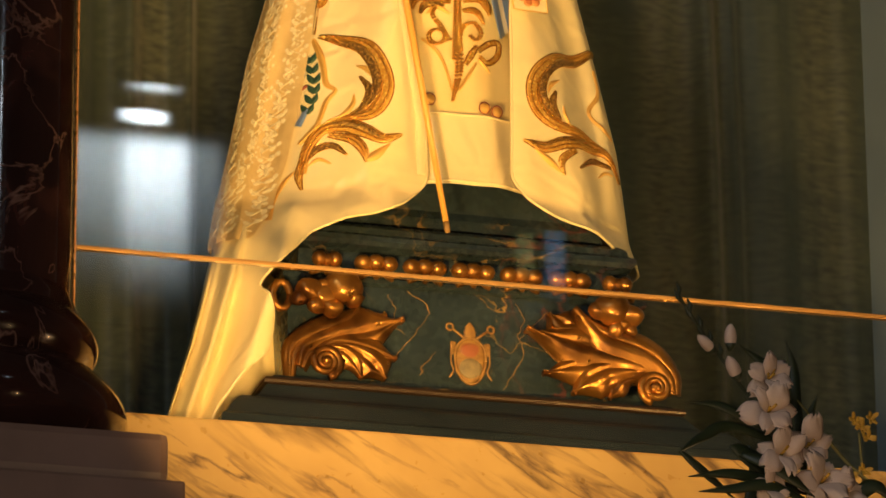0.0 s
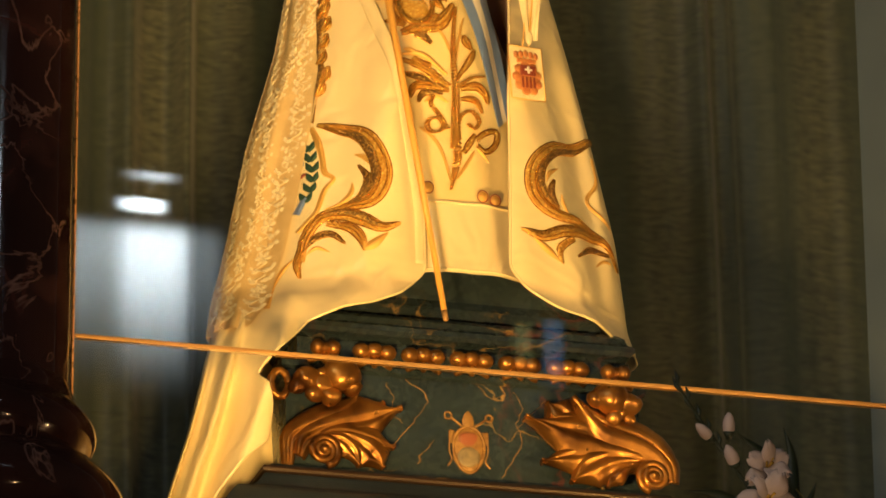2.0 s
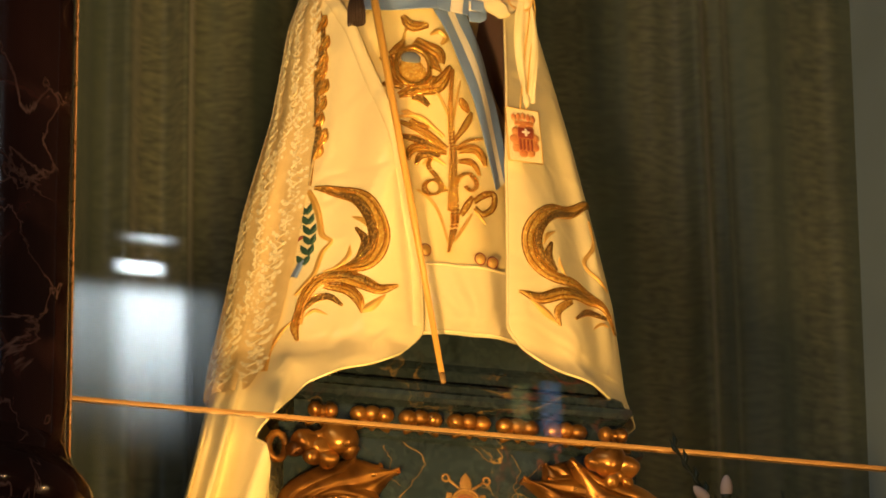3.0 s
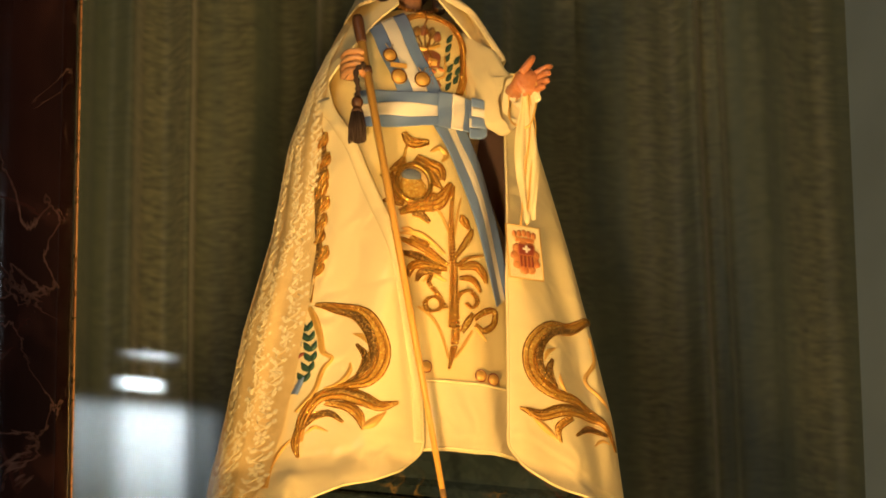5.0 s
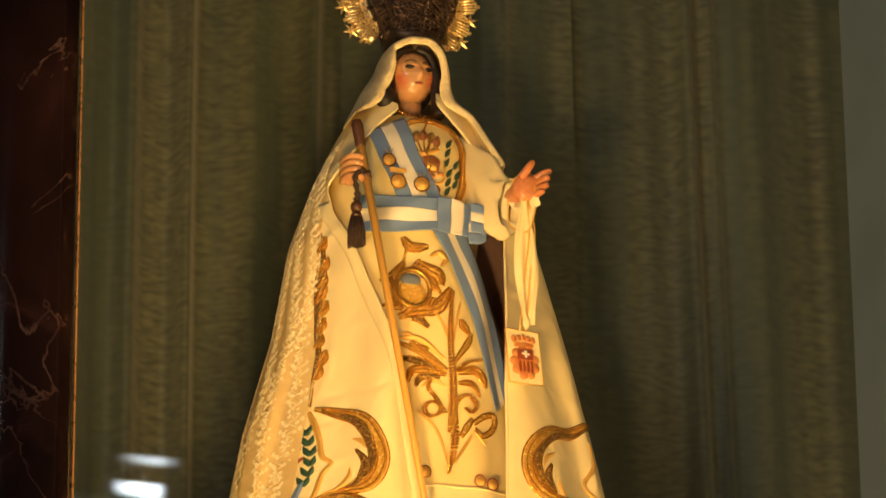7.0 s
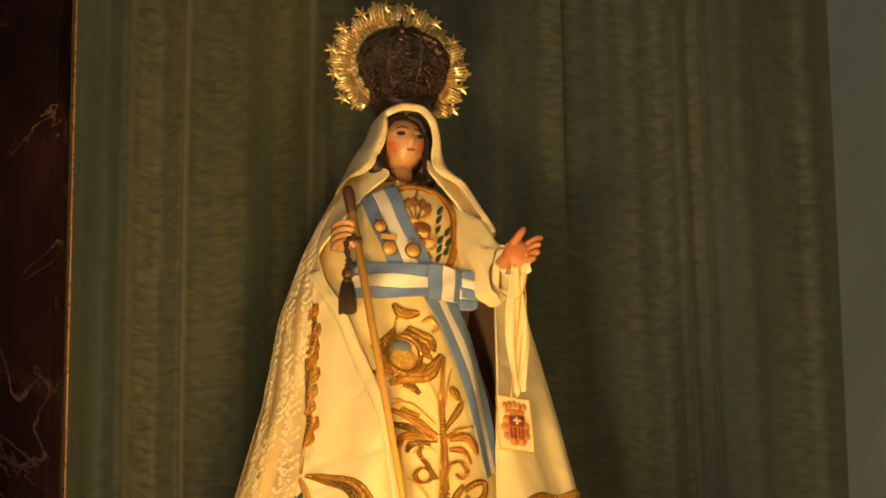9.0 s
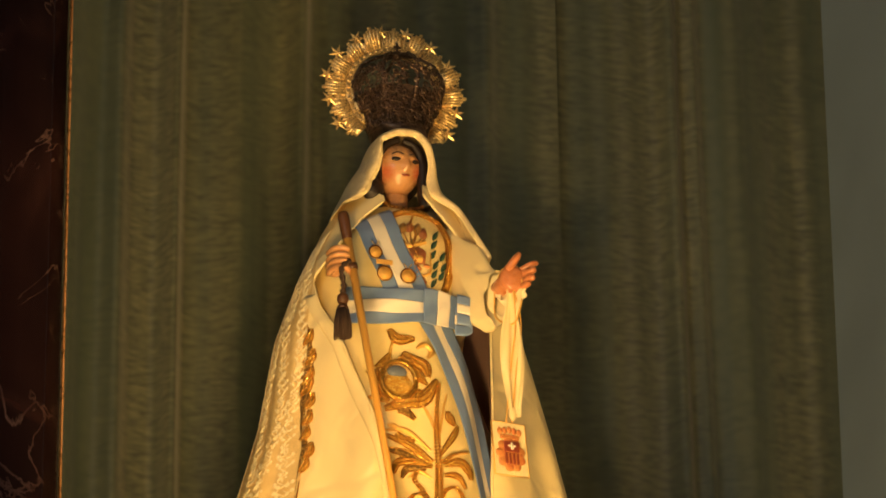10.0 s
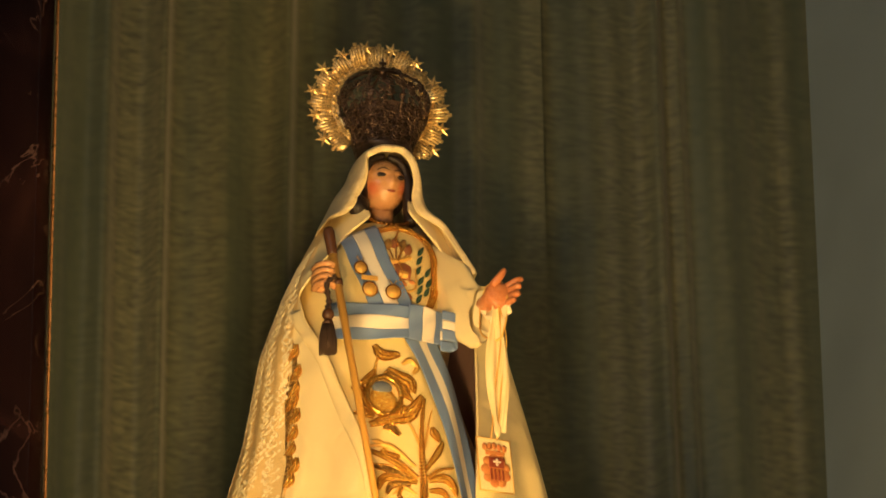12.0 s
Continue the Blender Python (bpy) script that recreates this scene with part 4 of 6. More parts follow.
part("lace_overlay", grid(lace, 70, 140), M_LACE, cape, "cream lace veil with floral pattern")
rnd = random.Random(4)
motif = bmesh.new()


def on_lace(s, z, lift=0.0052):
    return Vector(cape_at(z, s, -1, lift))


def lace_petal(s, z, long, wide, spin):
    """A small domed leaf of thick lace, laid on the net."""
    c, sn = math.cos(spin), math.sin(spin)
    mid = motif.verts.new(on_lace(s, z, 0.0075))
    rim_v = []
    for j in range(8):
        p, q = long * math.cos(0.7854 * j), wide * math.sin(0.7854 * j)
        rim_v.append(motif.verts.new(on_lace(min(1.25, s + (p * c - q * sn) / 0.42), z + p * sn + q * c, 0.0056)))
    for j in range(8):
        motif.faces.new((mid, rim_v[j], rim_v[(j + 1) % 8]))


for lane in (0.16, 0.42, 0.68, 0.94):
    z, k = 6.02 - 0.03 * lane, 0
    while z > 4.975:
        s0 = cape_s(z, curve(z, LACE_EDGE), -1)
        wide = 1.06 - s0
        s = s0 + wide * (lane + 0.045 * math.sin(17 * z + 9 * lane))
        grow = 0.75 + 0.35 * (6.02 - z)
        if k % 3 == 0:
            spin = rnd.uniform(0, 1)
            for j in range(6):
                a = spin + j * 1.0472
                lace_petal(s + 0.0095 * grow * math.cos(a) / 0.42, z + 0.0095 * grow * math.sin(a), 0.0066 * grow, 0.0042 * grow, a)
            lace_petal(s, z, 0.0032, 0.0032, 0)
            z -= 0.027 * grow
        else:
            for j in (-1, 1):
                a = math.pi / 2 - j * rnd.uniform(0.2, 1.5)
                lace_petal(s + j * 0.011 * grow / 0.42, z + 0.002, rnd.uniform(0.007, 0.011) * grow, 0.0048 * grow, a + (math.pi if j < 0 else 0))
                lace_petal(s + j * 0.020 * grow / 0.42, z + 0.009 * grow, 0.0056 * grow, 0.0046 * grow, a + 0.8 * j)
            z -= 0.020 * grow
        pts = [on_lace(s + 0.012 * math.sin(j * 1.1 + k) / 0.42, z + 0.006 * j, 0.0062) for j in range(6)]
        tube(pts, 0.0013, 4, motif)
        k += 1
part("lace_flowers", motif, M_LACE_MOTIF, cape, "raised lace flowers and tendrils", kind="stuff")


def stroke(name, mat, owner, pts, lift=0.003):
    """An embroidered leaf or cord, padded along its middle, lying on the cloth; pts of (x, z, half width)."""
    on = on_cape if owner is cape else on_gown
    line = spline(pts, 6)
    n = len(line) - 1

    def at(u, v):
        k = round(v * n)
        x, z, w = line[k]
        d = line[min(n, k + 1)] - line[max(0, k - 1)]
        h = math.hypot(d[0], d[1]) or 1
        w, c = max(w, 0.0008), (u * 2 - 1)
        p = Vector(on(x - d[1] / h * w * c, z + d[0] / h * w * c, lift))
        p.y -= 0.55 * min(w, 0.008) * (1 - c * c) - 0.002 * abs(c)
        return p
    ob = part(name, grid(at, 6, n), mat, owner)
    if mat in (M_GOLD, M_GOLD_DARK) and max(w for _, _, w in pts) > 0.004:
        cord = bmesh.new()
        for edge in (0, 1):
            tube([at(edge, k / n) + Vector((0, -0.0012, 0)) for k in range(n + 1)], [0.0013 + 0.0006 * (k % 2) for k in range(n + 1)], 6, cord)
        part("edge_cord", cord, M_GOLD_CORD, ob)
        if mat is M_GOLD and max(w for _, _, w in pts) > 0.006:
            sequins, last = bmesh.new(), None
            for k in range(1, 4 * n):
                for u in (0.3, 0.68):
                    f = k / (4 * n)
                    i = min(n - 1, int(f * n))
                    a, b = at(u, i / n), at(u, (i + 1) / n)
                    q = a.lerp(b, f * n - i)
                    if (u == 0.3) == bool(k % 2) and line[i][2] > 0.004 and (last is None or (q - last).length > 0.0055):
                        blob(q + Vector((0, -0.001, 0)), (0.0024, 0.0018, 0.0024), sequins, 1, Matrix.Rotation(2.4 * k, 4, "Z") @ Matrix.Rotation(1.7 * k, 4, "X"))
                        last = q
            if sequins.verts:
                part("sequins", sequins, M_GOLD_CORD, ob, smooth=False)
            else:
                sequins.free()
    return ob


def beaded(name, mat, owner, pts):
    """A row of small beads sewn along a line; pts of (x, z, half width)."""
    on = on_cape if owner is cape else on_gown
    bm = bmesh.new()
    line = spline(pts, 10)
    last = None
    for x, z, w in line:
        if last is None or math.hypot(x - last[0], z - last[1]) > 0.0052:
            last = (x, z)
            for s in (-1, 1):
                blob(Vector(on(x + s * w * 0.5, z + s * 0.001, 0.005)), (max(w * 0.62, 0.0024), 0.003, 0.0036), bm, 1)
    return part(name, bm, mat, owner)



# wearer's right front of the cape
stroke("gold_outline", M_GOLD_PALE, cape, [(-0.289, 5.385, 0.0055), (-0.255, 5.372, 0.0129), (-0.217, 5.351, 0.0166), (-0.193, 5.310, 0.0197), (-0.179, 5.266, 0.0203), (-0.187, 5.228, 0.0191), (-0.207, 5.203, 0.0142), (-0.239, 5.200, 0.0105), (-0.276, 5.192, 0.0080), (-0.298, 5.179, 0.0055)], lift=0.0016)
stroke("crescent_leaf", M_GOLD, cape, [(-0.289, 5.385, 0.0025), (-0.255, 5.372, 0.0099), (-0.217, 5.351, 0.0136), (-0.193, 5.310, 0.0166), (-0.179, 5.266, 0.0172), (-0.187, 5.228, 0.0160), (-0.207, 5.203, 0.0111), (-0.239, 5.200, 0.0074), (-0.276, 5.192, 0.0049), (-0.298, 5.179, 0.0025)])
stroke("crescent_core", M_GOLD_DARK, cape, [(-0.276, 5.379, 0.0012), (-0.251, 5.367, 0.0049), (-0.220, 5.345, 0.0062), (-0.201, 5.307, 0.0074), (-0.193, 5.268, 0.0074), (-0.200, 5.235, 0.0049), (-0.216, 5.214, 0.0012)], lift=0.0055)
stroke("inner_leaf", M_GOLD_DARK, cape, [(-0.222, 5.285, 0.0012), (-0.207, 5.252, 0.0062), (-0.219, 5.218, 0.0055), (-0.239, 5.207, 0.0018)])
stroke("inner_leaf", M_GOLD_PALE, cape, [(-0.232, 5.249, 0.0012), (-0.235, 5.227, 0.0049), (-0.254, 5.207, 0.0049), (-0.279, 5.200, 0.0018)])
stroke("inner_leaf", M_GOLD_PALE, cape, [(-0.227, 5.310, 0.0012), (-0.212, 5.300, 0.0049), (-0.202, 5.281, 0.0012)])
stroke("gold_outline", M_GOLD_PALE, cape, [(-0.143, 5.165, 0.0049), (-0.181, 5.151, 0.0123), (-0.215, 5.168, 0.0160), (-0.247, 5.185, 0.0160), (-0.284, 5.183, 0.0136), (-0.306, 5.159, 0.0123), (-0.320, 5.124, 0.0105), (-0.322, 5.090, 0.0055)], lift=0.0016)
stroke("long_leaf", M_GOLD, cape, [(-0.143, 5.165, 0.0018), (-0.181, 5.151, 0.0092), (-0.215, 5.168, 0.0129), (-0.247, 5.185, 0.0129), (-0.284, 5.183, 0.0105), (-0.306, 5.159, 0.0092), (-0.320, 5.124, 0.0074), (-0.322, 5.090, 0.0025)])
stroke("long_leaf_core", M_GOLD_DARK, cape, [(-0.152, 5.162, 0.0012), (-0.186, 5.154, 0.0055), (-0.217, 5.174, 0.0062), (-0.250, 5.190, 0.0049), (-0.282, 5.186, 0.0012)], lift=0.0055)
stroke("gold_outline", M_GOLD_PALE, cape, [(-0.213, 5.103, 0.0043), (-0.220, 5.133, 0.0111), (-0.240, 5.156, 0.0111), (-0.277, 5.169, 0.0074)], lift=0.0016)
stroke("branch_leaf", M_GOLD, cape, [(-0.213, 5.103, 0.0012), (-0.220, 5.133, 0.0080), (-0.240, 5.156, 0.0080), (-0.277, 5.169, 0.0043)])
stroke("branch_leaf", M_GOLD_PALE, cape, [(-0.217, 5.106, 0.0018), (-0.197, 5.116, 0.0099), (-0.169, 5.141, 0.0025)])
stroke("arc_leaf", M_GOLD_DARK, cape, [(-0.246, 5.123, 0.0012), (-0.268, 5.145, 0.0055), (-0.294, 5.142, 0.0062), (-0.314, 5.121, 0.0018)])
stroke("arc_leaf", M_GOLD_PALE, cape, [(-0.272, 5.108, 0.0012), (-0.295, 5.119, 0.0043), (-0.313, 5.106, 0.0012)])
stroke("tail_leaf", M_GOLD, cape, [(-0.326, 5.055, 0.0018), (-0.330, 5.085, 0.0062), (-0.322, 5.119, 0.0062)])
stroke("tail_leaf", M_GOLD_PALE, cape, [(-0.389, 4.990, 0.0049), (-0.372, 5.041, 0.0031), (-0.353, 5.079, 0.0043), (-0.335, 5.099, 0.0018)])
stroke("border_cord", M_GOLD_PALE, cape, [(-0.328, 5.155, 0.0037), (-0.310, 5.176, 0.0049), (-0.293, 5.199, 0.0049), (-0.279, 5.241, 0.0049), (-0.263, 5.264, 0.0043), (-0.278, 5.280, 0.0055), (-0.282, 5.316, 0.0055), (-0.289, 5.351, 0.0062), (-0.298, 5.382, 0.0037)])
stroke("chain_cord", M_GOLD_DARK, cape, [(-0.299, 5.392, 0.0043), (-0.290, 5.458, 0.0049), (-0.279, 5.510, 0.0062), (-0.281, 5.559, 0.0049), (-0.273, 5.617, 0.0055), (-0.266, 5.674, 0.0055), (-0.258, 5.729, 0.0049)])
stroke("chain_cord", M_GOLD_DARK, cape, [(-0.278, 5.582, 0.0055), (-0.278, 5.651, 0.0049), (-0.268, 5.692, 0.0055), (-0.264, 5.738, 0.0055), (-0.266, 5.788, 0.0018)])
stroke("chain_leaf", M_GOLD, cape, [(-0.278, 5.636, 0.0018), (-0.267, 5.651, 0.0092), (-0.261, 5.673, 0.0018)])
stroke("chain_leaf", M_GOLD, cape, [(-0.276, 5.595, 0.0018), (-0.266, 5.609, 0.0092), (-0.259, 5.630, 0.0018)])
stroke("chain_leaf", M_GOLD, cape, [(-0.281, 5.556, 0.0018), (-0.271, 5.571, 0.0092), (-0.264, 5.593, 0.0018)])
stroke("chain_leaf", M_GOLD, cape, [(-0.287, 5.521, 0.0018), (-0.276, 5.536, 0.0092), (-0.270, 5.557, 0.0018)])
stroke("chain_leaf", M_GOLD, cape, [(-0.282, 5.479, 0.0018), (-0.272, 5.494, 0.0092), (-0.265, 5.516, 0.0018)])
stroke("chain_leaf", M_GOLD, cape, [(-0.292, 5.449, 0.0018), (-0.281, 5.464, 0.0092), (-0.275, 5.486, 0.0018)])
stroke("chain_leaf", M_GOLD, cape, [(-0.274, 5.737, 0.0018), (-0.265, 5.755, 0.0099), (-0.257, 5.777, 0.0018)])
stroke("chain_leaf", M_GOLD, cape, [(-0.272, 5.691, 0.0018), (-0.262, 5.709, 0.0099), (-0.255, 5.730, 0.0018)])
stroke("chain_leaf", M_GOLD, cape, [(-0.276, 5.653, 0.0018), (-0.266, 5.671, 0.0099), (-0.259, 5.692, 0.0018)])
stroke("chain_leaf", M_GOLD, cape, [(-0.281, 5.622, 0.0018), (-0.271, 5.640, 0.0099), (-0.264, 5.661, 0.0018)])
stroke("wreath_leaf", M_GREENLEAF, cape, [(-0.314, 5.354, 0.0012), (-0.309, 5.341, 0.0055), (-0.305, 5.330, 0.0018)])
stroke("wreath_leaf", M_GREENLEAF, cape, [(-0.295, 5.351, 0.0012), (-0.299, 5.339, 0.0055), (-0.304, 5.329, 0.0018)])
stroke("wreath_leaf", M_GREENLEAF, cape, [(-0.311, 5.330, 0.0012), (-0.306, 5.317, 0.0055), (-0.302, 5.306, 0.0018)])
stroke("wreath_leaf", M_GREENLEAF, cape, [(-0.292, 5.328, 0.0012), (-0.296, 5.316, 0.0055), (-0.301, 5.306, 0.0018)])
stroke("wreath_leaf", M_GREENLEAF, cape, [(-0.309, 5.307, 0.0012), (-0.304, 5.294, 0.0055), (-0.299, 5.283, 0.0018)])
stroke("wreath_leaf", M_GREENLEAF, cape, [(-0.289, 5.305, 0.0012), (-0.293, 5.293, 0.0055), (-0.299, 5.283, 0.0018)])
stroke("wreath_leaf", M_GREENLEAF, cape, [(-0.310, 5.284, 0.0012), (-0.304, 5.272, 0.0055), (-0.300, 5.261, 0.0018)])
stroke("wreath_leaf", M_GREENLEAF, cape, [(-0.290, 5.283, 0.0012), (-0.294, 5.271, 0.0055), (-0.299, 5.261, 0.0018)])
stroke("wreath_leaf", M_GREENLEAF, cape, [(-0.314, 5.263, 0.0012), (-0.309, 5.250, 0.0055), (-0.304, 5.240, 0.0018)])
stroke("wreath_leaf", M_GREENLEAF, cape, [(-0.294, 5.261, 0.0012), (-0.298, 5.250, 0.0055), (-0.303, 5.239, 0.0018)])
stroke("wreath_leaf", M_GREENLEAF, cape, [(-0.321, 5.242, 0.0012), (-0.316, 5.230, 0.0055), (-0.312, 5.219, 0.0018)])
stroke("wreath_leaf", M_GREENLEAF, cape, [(-0.301, 5.240, 0.0012), (-0.306, 5.229, 0.0055), (-0.311, 5.218, 0.0018)])
stroke("wreath_ribbon", M_BLUE, cape, [(-0.315, 5.333, 0.0055), (-0.320, 5.301, 0.0074)])
stroke("wreath_ribbon", M_RUBY, cape, [(-0.311, 5.282, 0.0037), (-0.325, 5.273, 0.0043)])
stroke("wreath_ribbon", M_BLUE, cape, [(-0.313, 5.229, 0.0049), (-0.328, 5.195, 0.0062)])
# wearer's left front of the cape
stroke("gold_outline", M_GOLD_PALE, cape, [(0.307, 5.451, 0.0062), (0.241, 5.399, 0.0142), (0.178, 5.367, 0.0172), (0.135, 5.324, 0.0197), (0.122, 5.283, 0.0197), (0.136, 5.243, 0.0185), (0.181, 5.220, 0.0142), (0.251, 5.224, 0.0117), (0.303, 5.205, 0.0105), (0.342, 5.163, 0.0055)], lift=0.0016)
stroke("crescent_leaf", M_GOLD, cape, [(0.307, 5.451, 0.0031), (0.241, 5.399, 0.0111), (0.178, 5.367, 0.0142), (0.135, 5.324, 0.0166), (0.122, 5.283, 0.0166), (0.136, 5.243, 0.0154), (0.181, 5.220, 0.0111), (0.251, 5.224, 0.0086), (0.303, 5.205, 0.0074), (0.342, 5.163, 0.0025)])
stroke("crescent_core", M_GOLD_DARK, cape, [(0.277, 5.422, 0.0012), (0.236, 5.392, 0.0055), (0.182, 5.361, 0.0068), (0.149, 5.325, 0.0074), (0.139, 5.289, 0.0074), (0.151, 5.255, 0.0055), (0.179, 5.233, 0.0012)], lift=0.0055)
stroke("inner_leaf", M_GOLD_DARK, cape, [(0.173, 5.295, 0.0018), (0.164, 5.265, 0.0074), (0.181, 5.233, 0.0025)])
stroke("inner_leaf", M_GOLD_PALE, cape, [(0.190, 5.268, 0.0012), (0.193, 5.249, 0.0055), (0.205, 5.228, 0.0018)])
stroke("inner_leaf", M_GOLD_PALE, cape, [(0.184, 5.324, 0.0012), (0.163, 5.307, 0.0049), (0.154, 5.285, 0.0012)])
stroke("gold_outline", M_GOLD_PALE, cape, [(0.098, 5.176, 0.0049), (0.141, 5.168, 0.0123), (0.186, 5.187, 0.0148), (0.240, 5.202, 0.0136), (0.292, 5.209, 0.0117), (0.323, 5.186, 0.0080)], lift=0.0016)
stroke("long_leaf", M_GOLD, cape, [(0.098, 5.176, 0.0018), (0.141, 5.168, 0.0092), (0.186, 5.187, 0.0117), (0.240, 5.202, 0.0105), (0.292, 5.209, 0.0086), (0.323, 5.186, 0.0049)])
stroke("long_leaf_core", M_GOLD_DARK, cape, [(0.109, 5.176, 0.0012), (0.143, 5.173, 0.0055), (0.188, 5.192, 0.0055), (0.238, 5.206, 0.0012)], lift=0.0055)
stroke("gold_outline", M_GOLD_PALE, cape, [(0.188, 5.120, 0.0043), (0.183, 5.151, 0.0099), (0.216, 5.180, 0.0080)], lift=0.0016)
stroke("branch_leaf", M_GOLD, cape, [(0.188, 5.120, 0.0012), (0.183, 5.151, 0.0068), (0.216, 5.180, 0.0049)])
stroke("branch_leaf", M_GOLD_PALE, cape, [(0.181, 5.124, 0.0018), (0.156, 5.143, 0.0092), (0.124, 5.162, 0.0025)])
stroke("arc_leaf", M_GOLD_DARK, cape, [(0.224, 5.144, 0.0012), (0.269, 5.181, 0.0055), (0.312, 5.180, 0.0025)])
stroke("arc_leaf", M_GOLD_PALE, cape, [(0.278, 5.148, 0.0012), (0.298, 5.166, 0.0043), (0.317, 5.164, 0.0012)])
stroke("border_cord", M_GOLD_PALE, cape, [(0.283, 5.389, 0.0049), (0.290, 5.338, 0.0055), (0.266, 5.292, 0.0055), (0.294, 5.264, 0.0055), (0.322, 5.246, 0.0043)])
# embroidery down the middle of the gown
stroke("gold_outline", M_GOLD_DARK, gown, [(-0.141, 5.678, 0.0043), (-0.138, 5.640, 0.0128), (-0.121, 5.611, 0.0060)], lift=0.0016)
stroke("flower_petal", M_GOLD, gown, [(-0.141, 5.678, 0.0026), (-0.138, 5.640, 0.0111), (-0.121, 5.611, 0.0043)])
stroke("gold_outline", M_GOLD_DARK, gown, [(-0.127, 5.590, 0.0051), (-0.085, 5.605, 0.0136), (-0.048, 5.617, 0.0145), (-0.018, 5.665, 0.0043)], lift=0.0016)
stroke("flower_petal", M_GOLD, gown, [(-0.127, 5.590, 0.0034), (-0.085, 5.605, 0.0119), (-0.048, 5.617, 0.0128), (-0.018, 5.665, 0.0026)])
stroke("gold_outline", M_GOLD_DARK, gown, [(-0.089, 5.717, 0.0043), (-0.065, 5.700, 0.0128), (-0.044, 5.690, 0.0145), (-0.040, 5.666, 0.0068)], lift=0.0016)
stroke("flower_petal", M_GOLD, gown, [(-0.089, 5.717, 0.0026), (-0.065, 5.700, 0.0111), (-0.044, 5.690, 0.0128), (-0.040, 5.666, 0.0051)])
stroke("gold_outline", M_GOLD_DARK, gown, [(-0.114, 5.769, 0.0043), (-0.097, 5.747, 0.0119), (-0.063, 5.752, 0.0051)], lift=0.0016)
stroke("flower_petal", M_GOLD, gown, [(-0.114, 5.769, 0.0026), (-0.097, 5.747, 0.0102), (-0.063, 5.752, 0.0034)])
stroke("flower_petal", M_GOLD_PALE, gown, [(-0.060, 5.730, 0.0026), (-0.040, 5.743, 0.0068), (-0.025, 5.730, 0.0068), (-0.037, 5.711, 0.0026)])
stroke("thin_stem", M_GOLD, gown, [(-0.108, 5.741, 0.0026), (-0.114, 5.713, 0.0034), (-0.110, 5.692, 0.0026)])
beaded("stem", M_GOLD_CORD, gown, [(-0.015, 5.655, 0.0043), (-0.023, 5.598, 0.0051), (-0.025, 5.540, 0.0068), (-0.022, 5.470, 0.0085), (-0.023, 5.409, 0.0094), (-0.026, 5.348, 0.0094)])
beaded("stem", M_GOLD_CORD, gown, [(-0.023, 5.397, 0.0094), (-0.020, 5.346, 0.0094), (-0.022, 5.312, 0.0085), (-0.034, 5.258, 0.0034)])
stroke("spray_leaf", M_GOLD, gown, [(-0.034, 5.477, 0.0051), (-0.075, 5.508, 0.0077), (-0.127, 5.534, 0.0026)])
stroke("spray_leaf", M_GOLD_PALE, gown, [(-0.038, 5.503, 0.0043), (-0.086, 5.542, 0.0068), (-0.129, 5.545, 0.0026)])
stroke("spray_leaf", M_GOLD_DARK, gown, [(-0.042, 5.468, 0.0034), (-0.087, 5.492, 0.0077), (-0.126, 5.504, 0.0026)])
stroke("spray_leaf", M_GOLD, gown, [(-0.034, 5.469, 0.0034), (-0.076, 5.477, 0.0077), (-0.103, 5.473, 0.0077), (-0.111, 5.450, 0.0017)])
stroke("spray_leaf", M_GOLD_DARK, gown, [(-0.047, 5.463, 0.0026), (-0.084, 5.460, 0.0068), (-0.096, 5.440, 0.0017)])
stroke("spray_leaf", M_GOLD_DARK, gown, [(-0.103, 5.583, 0.0026), (-0.087, 5.584, 0.0077), (-0.068, 5.568, 0.0034)])
stroke("spray_leaf", M_GOLD, gown, [(-0.010, 5.475, 0.0034), (0.028, 5.490, 0.0094), (0.046, 5.476, 0.0085), (0.052, 5.457, 0.0017)])
stroke("spray_leaf", M_GOLD, gown, [(-0.010, 5.453, 0.0026), (0.022, 5.457, 0.0068), (0.039, 5.434, 0.0017)])
stroke("spray_leaf", M_GOLD, gown, [(-0.018, 5.496, 0.0026), (0.014, 5.546, 0.0060), (0.025, 5.571, 0.0017)])
stroke("spray_leaf", M_GOLD_PALE, gown, [(-0.017, 5.545, 0.0026), (-0.008, 5.597, 0.0026), (0.003, 5.637, 0.0017)])
stroke("spray_leaf", M_GOLD, gown, [(0.001, 5.597, 0.0026), (0.007, 5.583, 0.0102), (0.018, 5.569, 0.0026)])
stroke("spray_leaf", M_GOLD_PALE, gown, [(-0.025, 5.543, 0.0026), (-0.042, 5.585, 0.0034), (-0.056, 5.602, 0.0017)])
stroke("spray_leaf", M_GOLD, gown, [(-0.105, 5.537, 0.0026), (-0.092, 5.523, 0.0077), (-0.069, 5.522, 0.0026)])
stroke("spray_leaf", M_GOLD_PALE, gown, [(-0.123, 5.556, 0.0017), (-0.109, 5.552, 0.0060), (-0.092, 5.537, 0.0017)])
stroke("spray_leaf", M_GOLD_PALE, gown, [(-0.036, 5.444, 0.0026), (-0.061, 5.456, 0.0051), (-0.084, 5.440, 0.0017)])
beaded("spray", M_GOLD_CORD, gown, [(-0.013, 5.480, 0.0060), (0.014, 5.504, 0.0060), (0.042, 5.515, 0.0051)])
beaded("curl", M_GOLD_CORD, gown, [(-0.068, 5.452, 0.0051), (-0.072, 5.435, 0.0051), (-0.056, 5.414, 0.0060), (-0.039, 5.383, 0.0068)])
